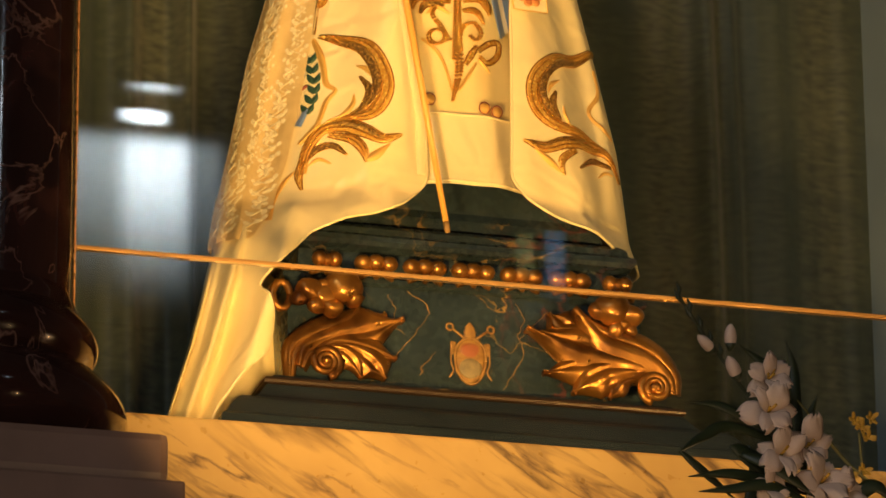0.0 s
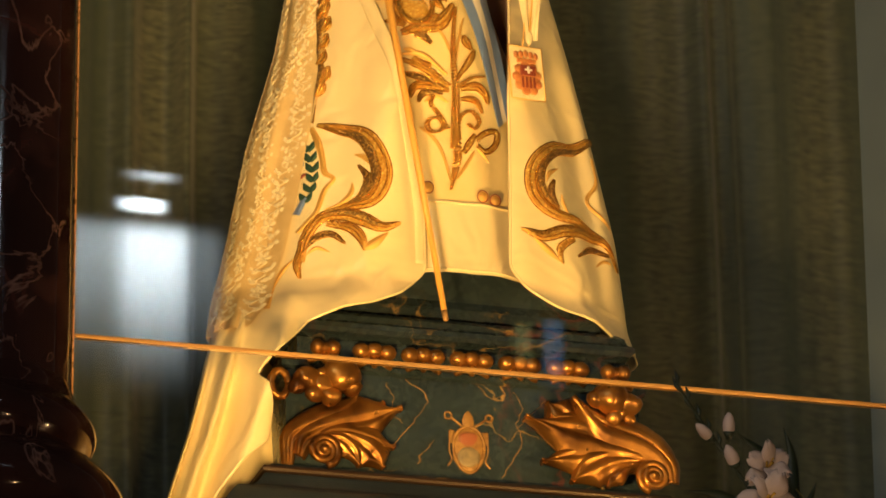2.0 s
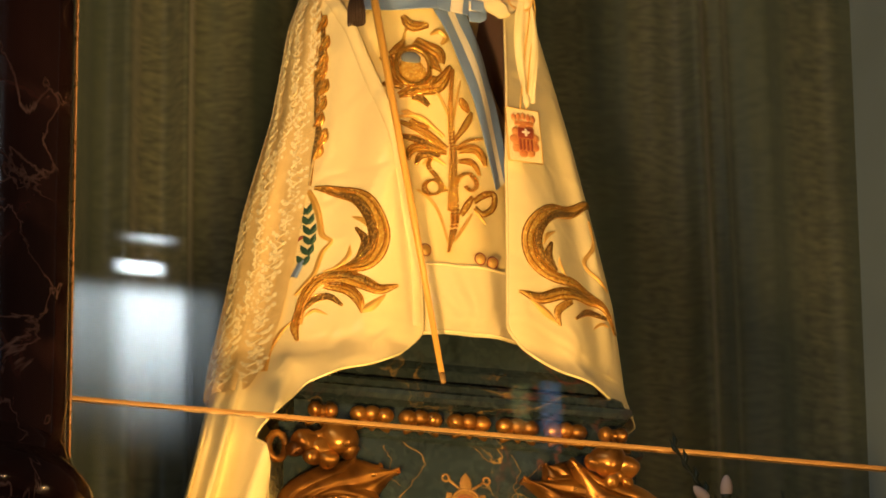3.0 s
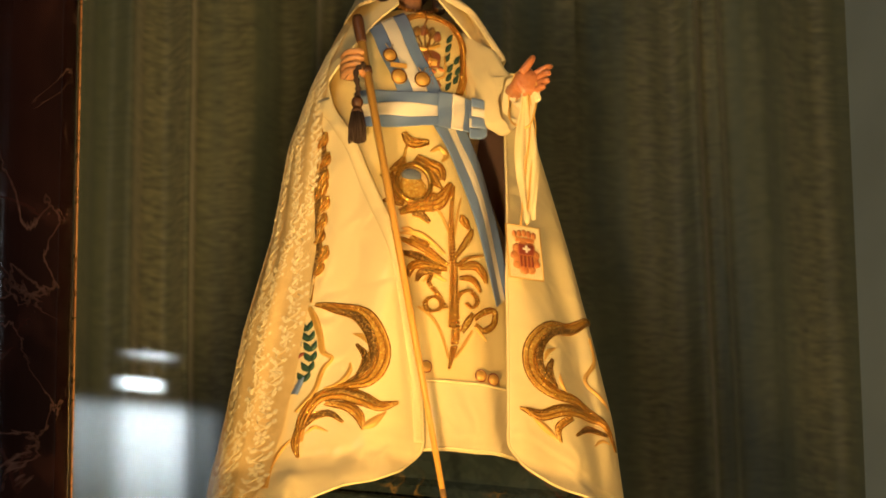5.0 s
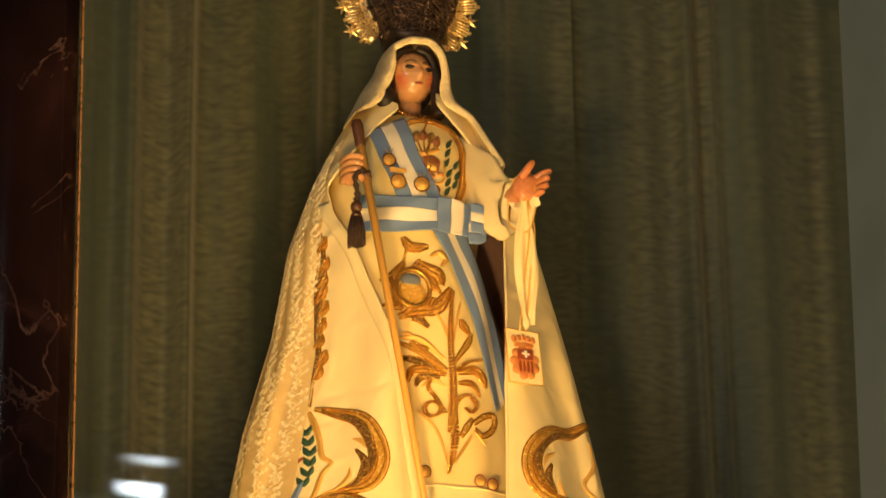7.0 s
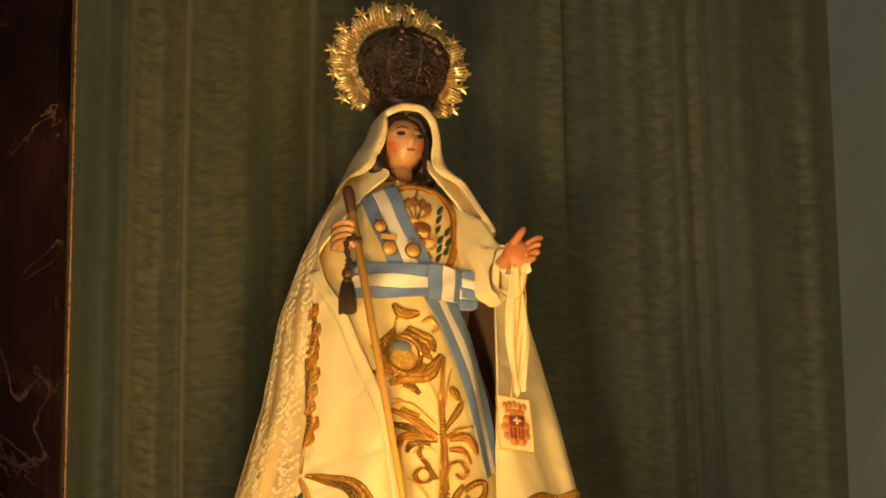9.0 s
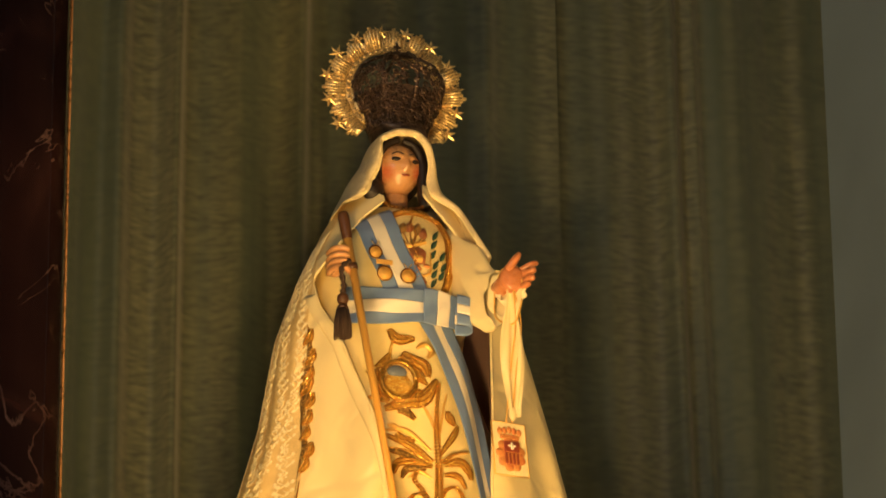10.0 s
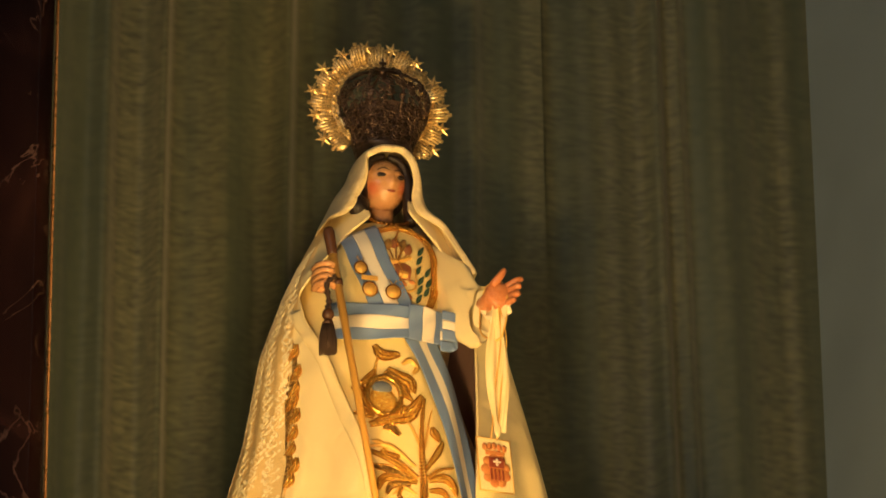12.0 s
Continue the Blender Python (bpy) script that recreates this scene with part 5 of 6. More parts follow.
beaded("curl", M_GOLD_CORD, gown, [(-0.071, 5.405, 0.0060), (-0.058, 5.407, 0.0060), (-0.049, 5.400, 0.0060), (-0.048, 5.388, 0.0060), (-0.057, 5.378, 0.0060), (-0.070, 5.376, 0.0060), (-0.079, 5.383, 0.0060), (-0.080, 5.395, 0.0060), (-0.072, 5.405, 0.0060)])
beaded("curl", M_GOLD_CORD, gown, [(-0.021, 5.373, 0.0068), (-0.014, 5.412, 0.0068), (0.011, 5.430, 0.0068), (0.029, 5.413, 0.0060), (0.018, 5.393, 0.0051), (0.003, 5.400, 0.0043)])
stroke("loop", M_GOLD, gown, [(0.021, 5.371, 0.0043), (0.048, 5.394, 0.0051), (0.069, 5.399, 0.0051), (0.066, 5.371, 0.0051), (0.043, 5.350, 0.0051), (0.023, 5.359, 0.0043)])
stroke("loop", M_GOLD, gown, [(-0.007, 5.337, 0.0034), (0.005, 5.358, 0.0060), (0.019, 5.381, 0.0034)])
stroke("loop", M_GOLD_PALE, gown, [(0.048, 5.330, 0.0017), (0.035, 5.343, 0.0043), (0.023, 5.352, 0.0026)])
stroke("thin_stem", M_GOLD_PALE, gown, [(-0.093, 5.388, 0.0026), (-0.065, 5.362, 0.0034), (-0.048, 5.331, 0.0034), (-0.033, 5.277, 0.0026)])
stroke("thin_stem", M_GOLD_PALE, gown, [(-0.021, 5.281, 0.0026), (-0.003, 5.311, 0.0034), (0.016, 5.343, 0.0026)])
stroke("side_leaf", M_GOLD_DARK, gown, [(-0.143, 5.514, 0.0017), (-0.139, 5.499, 0.0068), (-0.137, 5.480, 0.0017)])
stroke("side_leaf", M_GOLD_DARK, gown, [(-0.140, 5.478, 0.0017), (-0.136, 5.463, 0.0068), (-0.134, 5.444, 0.0017)])
stroke("side_leaf", M_GOLD_DARK, gown, [(-0.134, 5.454, 0.0017), (-0.130, 5.439, 0.0068), (-0.128, 5.420, 0.0017)])
stroke("side_leaf", M_GOLD_DARK, gown, [(-0.131, 5.405, 0.0017), (-0.127, 5.391, 0.0068), (-0.125, 5.372, 0.0017)])
# escutcheon on the breast
stroke("breast_border", M_GOLD, gown, [(-0.109, 6.029, 0.0043), (-0.085, 6.046, 0.0068), (-0.054, 6.054, 0.0077), (-0.002, 6.044, 0.0077), (0.020, 6.007, 0.0077), (0.021, 5.956, 0.0077), (0.015, 5.901, 0.0077), (0.001, 5.860, 0.0060)])
stroke("breast_flower", M_ARMS_RED, gown, [(-0.098, 5.973, 0.0034), (-0.095, 5.988, 0.0094), (-0.092, 6.001, 0.0034)])
stroke("breast_flower", M_ARMS, gown, [(-0.084, 5.988, 0.0034), (-0.080, 6.003, 0.0094), (-0.076, 6.018, 0.0034)])
stroke("breast_flower", M_ARMS_RED, gown, [(-0.069, 5.992, 0.0034), (-0.065, 6.008, 0.0094), (-0.061, 6.023, 0.0034)])
stroke("breast_flower", M_ARMS, gown, [(-0.053, 5.989, 0.0034), (-0.049, 6.005, 0.0094), (-0.044, 6.020, 0.0034)])
stroke("breast_flower", M_ARMS_RED, gown, [(-0.041, 5.980, 0.0034), (-0.038, 5.995, 0.0094), (-0.033, 6.010, 0.0034)])
stroke("breast_band", M_GOLD_PALE, gown, [(-0.096, 5.968, 0.0043), (-0.069, 5.961, 0.0068), (-0.034, 5.976, 0.0043)])
stroke("breast_panel", M_ARMS_RED, gown, [(-0.071, 5.937, 0.0188), (-0.052, 5.938, 0.0222), (-0.037, 5.936, 0.0171)])
stroke("breast_panel", M_GOLD_PALE, gown, [(-0.064, 5.931, 0.0085), (-0.054, 5.930, 0.0102), (-0.045, 5.929, 0.0085)], lift=0.006)
stroke("breast_panel", M_ARMS_RED, gown, [(-0.069, 5.884, 0.0051), (-0.052, 5.881, 0.0136), (-0.037, 5.876, 0.0051)])
stroke("breast_leaf", M_GREENLEAF, gown, [(-0.017, 5.985, 0.0017), (-0.010, 5.997, 0.0051), (-0.001, 6.013, 0.0017)])
stroke("breast_leaf", M_GREENLEAF, gown, [(-0.021, 5.961, 0.0017), (-0.015, 5.973, 0.0051), (-0.007, 5.986, 0.0017)])
stroke("breast_leaf", M_GREENLEAF, gown, [(-0.026, 5.935, 0.0017), (-0.020, 5.946, 0.0051), (-0.012, 5.960, 0.0017)])
stroke("breast_leaf", M_GREENLEAF, gown, [(-0.003, 5.936, 0.0017), (0.003, 5.948, 0.0051), (0.011, 5.963, 0.0017)])
stroke("breast_leaf", M_GREENLEAF, gown, [(-0.021, 5.911, 0.0017), (-0.015, 5.923, 0.0051), (-0.007, 5.936, 0.0017)])
stroke("breast_leaf", M_GREENLEAF, gown, [(-0.003, 5.911, 0.0017), (0.004, 5.923, 0.0051), (0.012, 5.938, 0.0017)])
stroke("breast_leaf", M_GREENLEAF, gown, [(-0.025, 5.890, 0.0017), (-0.019, 5.900, 0.0051), (-0.012, 5.913, 0.0017)])
stroke("breast_leaf", M_GREENLEAF, gown, [(-0.009, 5.889, 0.0017), (-0.003, 5.899, 0.0051), (0.004, 5.913, 0.0017)])
stroke("breast_leaf", M_GREENLEAF, gown, [(-0.026, 5.870, 0.0017), (-0.021, 5.880, 0.0051), (-0.014, 5.891, 0.0017)])

for k in range(5):
    x = -0.095 + 0.0145 * k
    stroke("crown_rib", M_ARMS, gown, [(x, 5.985 + 0.012 * math.sin(math.pi * (k + 0.5) / 5), 0.0022), (-0.066 + 0.006 * (k - 2), 5.966, 0.0018)], lift=0.0045)
for x, z, w in ((-0.075, 5.912, 0.006), (-0.056, 5.905, 0.008), (-0.036, 5.913, 0.006), (-0.048, 5.862, 0.006), (-0.030, 5.855, 0.006)):
    stroke("breast_flower", M_SHIELD, gown, [(x - 0.008, z, 0.0015), (x, z + 0.002, w), (x + 0.008, z, 0.0015)], lift=0.0045)
stroke("breast_border", M_GOLD_PALE, gown, [(-0.078, 5.958, 0.0015), (-0.080, 5.925, 0.0028), (-0.062, 5.892, 0.0028), (-0.030, 5.900, 0.0028), (-0.026, 5.950, 0.0015)], lift=0.006)

# jewelled flower on the gown
p = Vector(on_gown(-0.100, 5.651, 0.006))
part("flower_ring", tube([p + Vector((0.035 * math.cos(a), -0.002, 0.040 * math.sin(a))) for a in np.linspace(0, 2 * math.pi, 40)], [0.0050 + 0.0016 * (k % 2) for k in range(40)], 8), M_GOLD_CORD, gown, "sequinned ring of the large embroidered flower")
part("flower_heart", blob(p + Vector((0, 0.001, -0.007)), (0.029, 0.008, 0.027), None, 3, None, 0.003), M_GOLD, gown)
for k, (dx, dz, turn) in enumerate(((-0.044, 0.010, 1.9), (-0.036, -0.036, 2.6), (-0.004, -0.052, 3.3), (0.036, -0.034, 4.2), (0.044, 0.012, 5.0), (0.020, 0.046, 5.8), (-0.026, 0.042, 0.6))):
    x, z = -0.100 + dx, 5.651 + dz
    stroke("flower_petal", M_GOLD, gown, [(x - 0.020 * math.cos(turn), z - 0.020 * math.sin(turn), 0.003), (x, z, 0.0085), (x + 0.022 * math.cos(turn + 0.5), z + 0.022 * math.sin(turn + 0.5), 0.0012)], lift=0.004)
part("flower_stone", blob(p + Vector((-0.004, -0.001, 0.017)), (0.021, 0.009, 0.014), None, 3), M_STONE, gown, "dull blue grey stone")

# ---- blue and white sash ----
sash = thing("sash", (-0.06, -0.19, 5.44), "sky blue and white striped sash tied round the waist", "sash")


def bands(name, first, second, lift, cuts=((0, 0.34), (0.34, 0.67), (0.67, 1)), waves=0.0):
    """Three stripes between two edge lines of (x, z) on the gown."""
    a, b = spline([(*q, 0) for q in first], 10), spline([(*q, 0) for q in second], 10)
    n = min(len(a), len(b)) - 1
    for (c0, c1), mat in zip(cuts, (M_BLUE, M_WHITE, M_BLUE)):
        def at(u, v):
            k = round(v * n)
            c = c0 + (c1 - c0) * u
            x, z = a[k][0] * (1 - c) + b[k][0] * c, a[k][1] * (1 - c) + b[k][1] * c
            return on_gown(x, z, lift + waves * math.sin(6 * c + 9 * v))
        ob = part(name, grid(at, 10, n), mat, sash)
        th = ob.modifiers.new("thickness", "SOLIDIFY")
        th.thickness = 0.002


bands("shoulder_band", [(-0.172, 6.020), (-0.154, 5.939), (-0.125, 5.845)], [(-0.100, 6.055), (-0.079, 5.952), (-0.030, 5.845)], 0.010, waves=0.001)
bands("waist_band", [(-0.205, 5.862), (-0.168, 5.858), (-0.108, 5.851), (-0.040, 5.850)], [(-0.205, 5.782), (-0.167, 5.776), (-0.109, 5.775), (-0.040, 5.782)], 0.020, ((0, 0.34), (0.34, 0.70), (0.70, 1)), 0.004)
bands("knot", [(-0.050, 5.852), (-0.050, 5.815), (-0.050, 5.777)], [(0.040, 5.852), (0.038, 5.818), (0.034, 5.782)], 0.030, ((0, 0.34), (0.34, 0.66), (0.66, 1)), 0.002)
bands("tail", [(-0.055, 5.785), (-0.016, 5.714), (0.023, 5.606), (0.070, 5.405)], [(0.020, 5.800), (0.058, 5.721), (0.082, 5.605), (0.104, 5.440)], 0.012, ((0, 0.36), (0.36, 0.62), (0.62, 1)), 0.003)
loop = spline([(0.018, -0.200, 5.815), (0.044, -0.198, 5.812), (0.054, -0.184, 5.806), (0.044, -0.172, 5.802), (0.020, -0.174, 5.800)], 6)
for z0, z1, mat in ((-0.034, -0.010, M_BLUE), (-0.010, 0.010, M_WHITE), (0.010, 0.030, M_BLUE)):
    ob = part("bow_loop", grid(lambda u, v: (loop[round(u * 24)][0], loop[round(u * 24)][1], loop[round(u * 24)][2] + z0 + (z1 - z0) * v), 24, 4), mat, sash)
    ob.modifiers.new("thickness", "SOLIDIFY").thickness = 0.002

# ---- medals and neck chain ----
for x, z, r in ((-0.142, 5.935, 0.0135), (-0.127, 5.883, 0.0155), (-0.081, 5.878, 0.0155)):
    p = Vector(on_gown(x, z, 0.016))
    medal = thing("medal", p, "round gold medal pinned to the sash", "medal", "medals on the sash")
    part("disc", tube([p, p + Vector((0, -0.004, 0))], [r, r * 0.9], 24), M_GOLD_PALE, medal)
    part("rim", tube([p + Vector((r * math.cos(a), -0.004, r * math.sin(a))) for a in np.linspace(0, 2 * math.pi, 24)], 0.0016, 6), M_GILT, medal)
    part("boss", blob(p + Vector((0, -0.005, 0)), (r * 0.5, 0.0018, r * 0.5), None, 2, None, 0.001), M_GOLD_PALE, medal)
    part("loop", tube([p + Vector((-0.008, -0.001, r + 0.012)), p + Vector((0, -0.002, r)), p + Vector((0.008, -0.001, r + 0.012))], 0.0016, 6), M_SILVER, medal)
    if x == -0.127:
        part("clasp_bar", box(p.x - 0.017, p.x + 0.017, p.y - 0.003, p.y + 0.001, p.z + 0.021, p.z + 0.031, 0.001), M_GOLD_PALE, medal, "small gold bar above the disc", False)
chain = thing("necklace", (-0.06, -0.12, 6.05), "fine gold necklace with a jewelled clasp and hanging chain", "necklace")
clasp = bmesh.new()
for k in range(15):
    a = math.pi * (k / 14)
    blob((-0.062 + 0.042 * math.cos(a), -0.088 - 0.022 * math.sin(a), 6.092 - 0.024 * math.sin(a)), (0.0055, 0.005, 0.0055), clasp, 1, None, 0.002)
part("clasp", clasp, M_GILT, chain)
links = bmesh.new()
for k in range(22):
    blob(Vector(on_gown(-0.060 + 0.004 * math.sin(k), 6.055 - 0.0085 * k, 0.008)), (0.0028, 0.003, 0.004), links, 1)
part("hanging_chain", links, M_GILT, chain)
side_links = bmesh.new()
for k in range(26):
    t = k / 25
    blob(Vector(on_gown(-0.03 + 0.045 * math.sin(t * 2.2), 6.07 - 0.16 * t, 0.008)), (0.0022, 0.002, 0.003), side_links, 1)
part("hanging_chain", side_links, M_GILT, chain)

# ---- cane with cord and tassel ----
cane = thing("cane", (-0.066, -0.26, 5.0), "honey coloured ceremonial cane with dark knob, cord and tassel", "cane")
low, top = Vector((-0.064, -0.258, 4.958)), Vector((-0.2375, -0.268, 5.9635))
way = (top - low).normalized()


def on_cane(d):
    return low + way * d


full = (top - low).length
part("rod", tube([on_cane(0.02), on_cane(full - 0.055)], [0.0058, 0.0088], 14), M_CANE, cane)
part("ferrule", tube([on_cane(0), on_cane(0.004), on_cane(0.022)], [0.004, 0.0056, 0.0062], 12), M_JOINT, cane)
part("knob", tube([on_cane(full - 0.058), on_cane(full - 0.054), on_cane(full - 0.01), on_cane(full)], [0.0095, 0.0105, 0.0120, 0.0095], 16), M_BROWN, cane, "dark turned wooden knob")
part("collar", tube([on_cane(full - 0.125), on_cane(full - 0.112)], 0.0108, 14), M_BROWN, cane)
cord = spline([(-0.225, -0.278, 5.855), (-0.243, -0.280, 5.835), (-0.238, -0.277, 5.80), (-0.242, -0.278, 5.775), (-0.240, -0.277, 5.755)], 6)
part("cord", tube(cord, [0.0055 + 0.002 * math.sin(2.2 * k) for k in range(len(cord))], 8), M_TASSEL, cane, "dark twisted cord")
tassel = part("tassel", blob((-0.240, -0.277, 5.770), (0.012, 0.012, 0.013), None, 3), M_BROWN, cane, "dark silk tassel")
part("tassel_collar", tube([(-0.240, -0.277, 5.757), (-0.240, -0.277, 5.747)], [0.009, 0.013], 12), M_BROWN, tassel)
skirt = bmesh.new()
rnd = random.Random(7)
for k in range(60):
    a, r = k * 2.399, 0.015 * math.sqrt((k + 0.5) / 60)
    x, y = r * math.cos(a), r * math.sin(a)
    tube([(-0.240 + 0.7 * x, -0.277 + 0.7 * y, 5.752), (-0.240 + 1.15 * x, -0.277 + 1.15 * y, 5.72), (-0.240 + 1.2 * x, -0.277 + 1.2 * y, 5.690 + rnd.uniform(-0.006, 0.006))], 0.0019, 5, skirt)
part("fringe", skirt, M_TASSEL, tassel)

# ---- scapular hanging from the open palm ----
scap = thing("scapular", (0.12, -0.22, 5.46), "small cloth scapular with red crowned shield, hung on cords", "scapular")
PX, PY, PZ = 0.108, -0.250, 5.497
tilt = Matrix.Translation((PX, PY, PZ)) @ Matrix.Rotation(radians(-4), 4, "Y") @ Matrix.Rotation(radians(14), 4, "Z") @ Matrix.Diagonal((1.24, 1, 1, 1))


def placed(bm):
    bm.transform(tilt)
    return bm


part("cloth_square", placed(box(-0.031, 0.031, -0.001, 0.002, -0.056, 0.056, 0.001)), M_SATIN, scap, smooth=False)
rim = bmesh.new()
for a, b in (((-0.031, -0.056), (0.031, -0.056)), ((0.031, -0.056), (0.031, 0.056)), ((0.031, 0.056), (-0.031, 0.056)), ((-0.031, 0.056), (-0.031, -0.056))):
    tube([(a[0], 0, a[1]), (b[0], 0, b[1])], 0.0015, 6, rim)
part("cloth_edge", placed(rim), M_GOLD_PALE, scap)
shield = part("shield", placed(blob((0.0, -0.002, -0.012), (0.024, 0.004, 0.032), None, 3)), M_SHIELD, scap, "red and gold embroidered shield")
lobes = bmesh.new()
for k in range(9):
    a = 2 * math.pi * k / 9 + 0.3
    blob((0.0195 * math.cos(a), -0.002, -0.012 + 0.028 * math.sin(a)), (0.0085, 0.004, 0.0095), lobes, 2)
part("scalloped_edge", placed(lobes), M_SHIELD, shield)
part("red_field", placed(box(-0.014, 0.014, -0.008, -0.003, -0.008, 0.014, 0.002)), M_RUBY, shield)
part("cross", placed(box(-0.002, 0.002, -0.0098, -0.006, -0.004, 0.011, 0.0006)), M_WHITE, shield, "small white cross")
part("cross", placed(box(-0.007, 0.007, -0.0095, -0.006, 0.002, 0.006, 0.0006)), M_WHITE, shield)
for k in range(4):
    part("red_bar", placed(box(-0.0125 + 0.007 * k, -0.0095 + 0.007 * k, -0.0085, -0.003, -0.034, -0.011, 0.0008)), M_RUBY, shield)
cr = bmesh.new()
box(-0.017, 0.017, -0.005, -0.001, 0.020, 0.029, 0.001, cr)
for k in range(5):
    blob((-0.018 + 0.009 * k, -0.003, 0.036 + 0.004 * (k == 2) + 0.002 * (k in (1, 3))), (0.0048, 0.003, 0.009), cr, 1)
part("crown_emblem", placed(cr), M_SHIELD, shield, "small rust red crown above the shield")
for dx, w in ((-0.008, 0.0), (0.004, 0.012)):
    part("cord", tube(spline([(0.112, -0.275, 5.84), (0.118 + w, -0.268, 5.76), (0.116 + dx, -0.260, 5.66), (0.108 + dx, -0.254, 5.553)], 6), 0.0016, 6), M_GOLD_PALE, scap)
part("tassel_end", blob((0.112, -0.258, 5.570), (0.008, 0.005, 0.016), None, 2, None, 0.002), M_SATIN, scap)
part("cord_ribbon", grid(lambda u, v: (0.106 + 0.012 * v + (u - 0.5) * (0.010 + 0.034 * math.sin(math.pi * v) ** 1.5 + 0.012 * v), -0.268 + 0.012 * v - 0.004 * math.sin(9 * u) - 0.003 * math.sin(14 * u + 6 * v), 5.84 - 0.275 * v), 14, 24), M_SATIN, scap, "sheer cream ribbon")

# ---- crown with its ring of rays and stars ----
crown = thing("crown", (-0.053, -0.02, 6.25), "tall tarnished filigree crown ringed by gold rays and stars", "crown")
C = Vector((-0.052, -0.015, 6.300))
band = lathe([(0.052, -0.045), (0.057, -0.043), (0.056, -0.030), (0.060, -0.028), (0.060, -0.018), (0.055, -0.015)], C, 40)
part("head_band", band, M_TARNISH, crown)


def bulb(t):
    """Radius and height of the crown's outline, t from the band (0) to the top (1)."""
    return (float(np.interp(t, [0, 0.2, 0.45, 0.62, 0.8, 0.93, 1], [0.055, 0.070, 0.091, 0.096, 0.080, 0.045, 0.010])), -0.02 + 0.185 * t)


for k in range(8):
    a = 2 * math.pi * k / 8 + 0.2
    rib = [C + Vector((bulb(t)[0] * math.cos(a), bulb(t)[0] * math.sin(a), bulb(t)[1])) for t in np.linspace(0.02, 1, 24)]
    rb = tube(rib, 0.0032, 6)
    for q in rib[1:-1:2]:
        blob(q, (0.0055, 0.0055, 0.0045), rb, 1)
    part("arch", rb, M_TARNISH, crown, "beaded arch of the crown")
rnd = random.Random(11)
for panel in range(8):
    fil = bmesh.new()
    for k in range(78):
        a = 2 * math.pi * (panel + rnd.random()) / 8 + 0.2
        t = rnd.uniform(0.0, 0.70) ** 1.15
        r, z = bulb(t)
        size, spin, hand = rnd.uniform(0.005, 0.012), rnd.uniform(0, 6.28), rnd.choice((-1, 1))
        pts = []
        for j in range(9):
            b, w = spin + hand * j * 0.75, size * (1 - j / 11)
            aa = a + w * math.cos(b) / r
            pts.append(C + Vector(((r + 0.002) * math.cos(aa), (r + 0.002) * math.sin(aa), z + w * math.sin(b))))
        tube(pts, [0.0022 - 0.0001 * j for j in range(9)], 4, fil)
    part("filigree_panel", fil, M_TARNISH, crown, "pierced scrollwork")
part("inner_lining", lathe([(0.050, -0.03), (0.052, 0.0), (0.066, 0.03), (0.078, 0.055), (0.080, 0.06)], C, 32), M_TASSEL, crown, "dark inner wall of the crown")
part("orb", blob(C + Vector((0, 0, 0.165)), (0.012, 0.012, 0.012)), M_TARNISH, crown)
part("cross", box(C.x - 0.0025, C.x + 0.0025, C.y - 0.002, C.y + 0.002, C.z + 0.174, C.z + 0.196, 0.0008), M_TARNISH, crown)
part("cross", box(C.x - 0.008, C.x + 0.008, C.y - 0.002, C.y + 0.002, C.z + 0.183, C.z + 0.188, 0.0008), M_TARNISH, crown)

H = Vector((-0.056, 0.0, 6.384))
arc = [radians(a) for a in np.linspace(-52, 232, 70)]
halo = part("halo_ring", tube([H + Vector((0.099 * math.cos(a), 0, 0.099 * math.sin(a))) for a in arc], 0.0062, 8), M_SILVER, crown, "gilt ring of the halo")
inner = tube([H + Vector((0.107 * math.cos(a), 0.001, 0.107 * math.sin(a))) for a in arc], 0.003, 6)
for k, a in enumerate(arc[::2]):
    blob(H + Vector((0.099 * math.cos(a), -0.006, 0.099 * math.sin(a))), (0.0055, 0.004, 0.0055), inner, 1)
part("beading", inner, M_SILVER, halo)


# backing sheet added behind the rays so that the halo catches more light
def added_halo_plate(u, v):
    a = radians(-54 + 288 * u)
    r = 0.100 + (0.026 + 0.007 * abs(math.sin(12.5 * 2 * math.pi * u))) * v
    return H + Vector((r * math.cos(a), 0.004 - 0.003 * math.sin(math.pi * v) + 0.006 * noise.noise((70 * u, 2.3 * v, 5)) * v + 0.003 * noise.noise((190 * u, 1, 9)) * v, r * math.sin(a)))


ob = part("added_halo_plate", grid(added_halo_plate, 220, 6), M_SILVER, halo, "scalloped gilt plate added behind the rays to brighten the halo", False)
ob.modifiers.new("thickness", "SOLIDIFY").thickness = 0.0015


def halo_band(u, v):
    a = radians(-54 + 288 * u)
    r = 0.092 + 0.010 * v
    return H + Vector((r * math.cos(a), -0.001 - 0.012 * (1 - v), r * math.sin(a)))


ob = part("halo_band", grid(halo_band, 120, 3), M_SILVER, halo, "polished inner band of the halo")
ob.modifiers.new("thickness", "SOLIDIFY").thickness = 0.0015



def star(centre, size):
    bm = bmesh.new()
    front, rim_v = bm.verts.new(centre + Vector((0, -0.005, 0))), []
    back = bm.verts.new(centre + Vector((0, 0.002, 0)))
    for k in range(12):
        a, r = math.pi * k / 6 + 0.3, size * (1 if k % 2 == 0 else 0.38)
        rim_v.append(bm.verts.new(centre + Vector((r * math.cos(a), 0, r * math.sin(a)))))
    for k in range(12):
        bm.faces.new((front, rim_v[k], rim_v[(k + 1) % 12]))
        bm.faces.new((back, rim_v[(k + 1) % 12], rim_v[k]))
    return bm


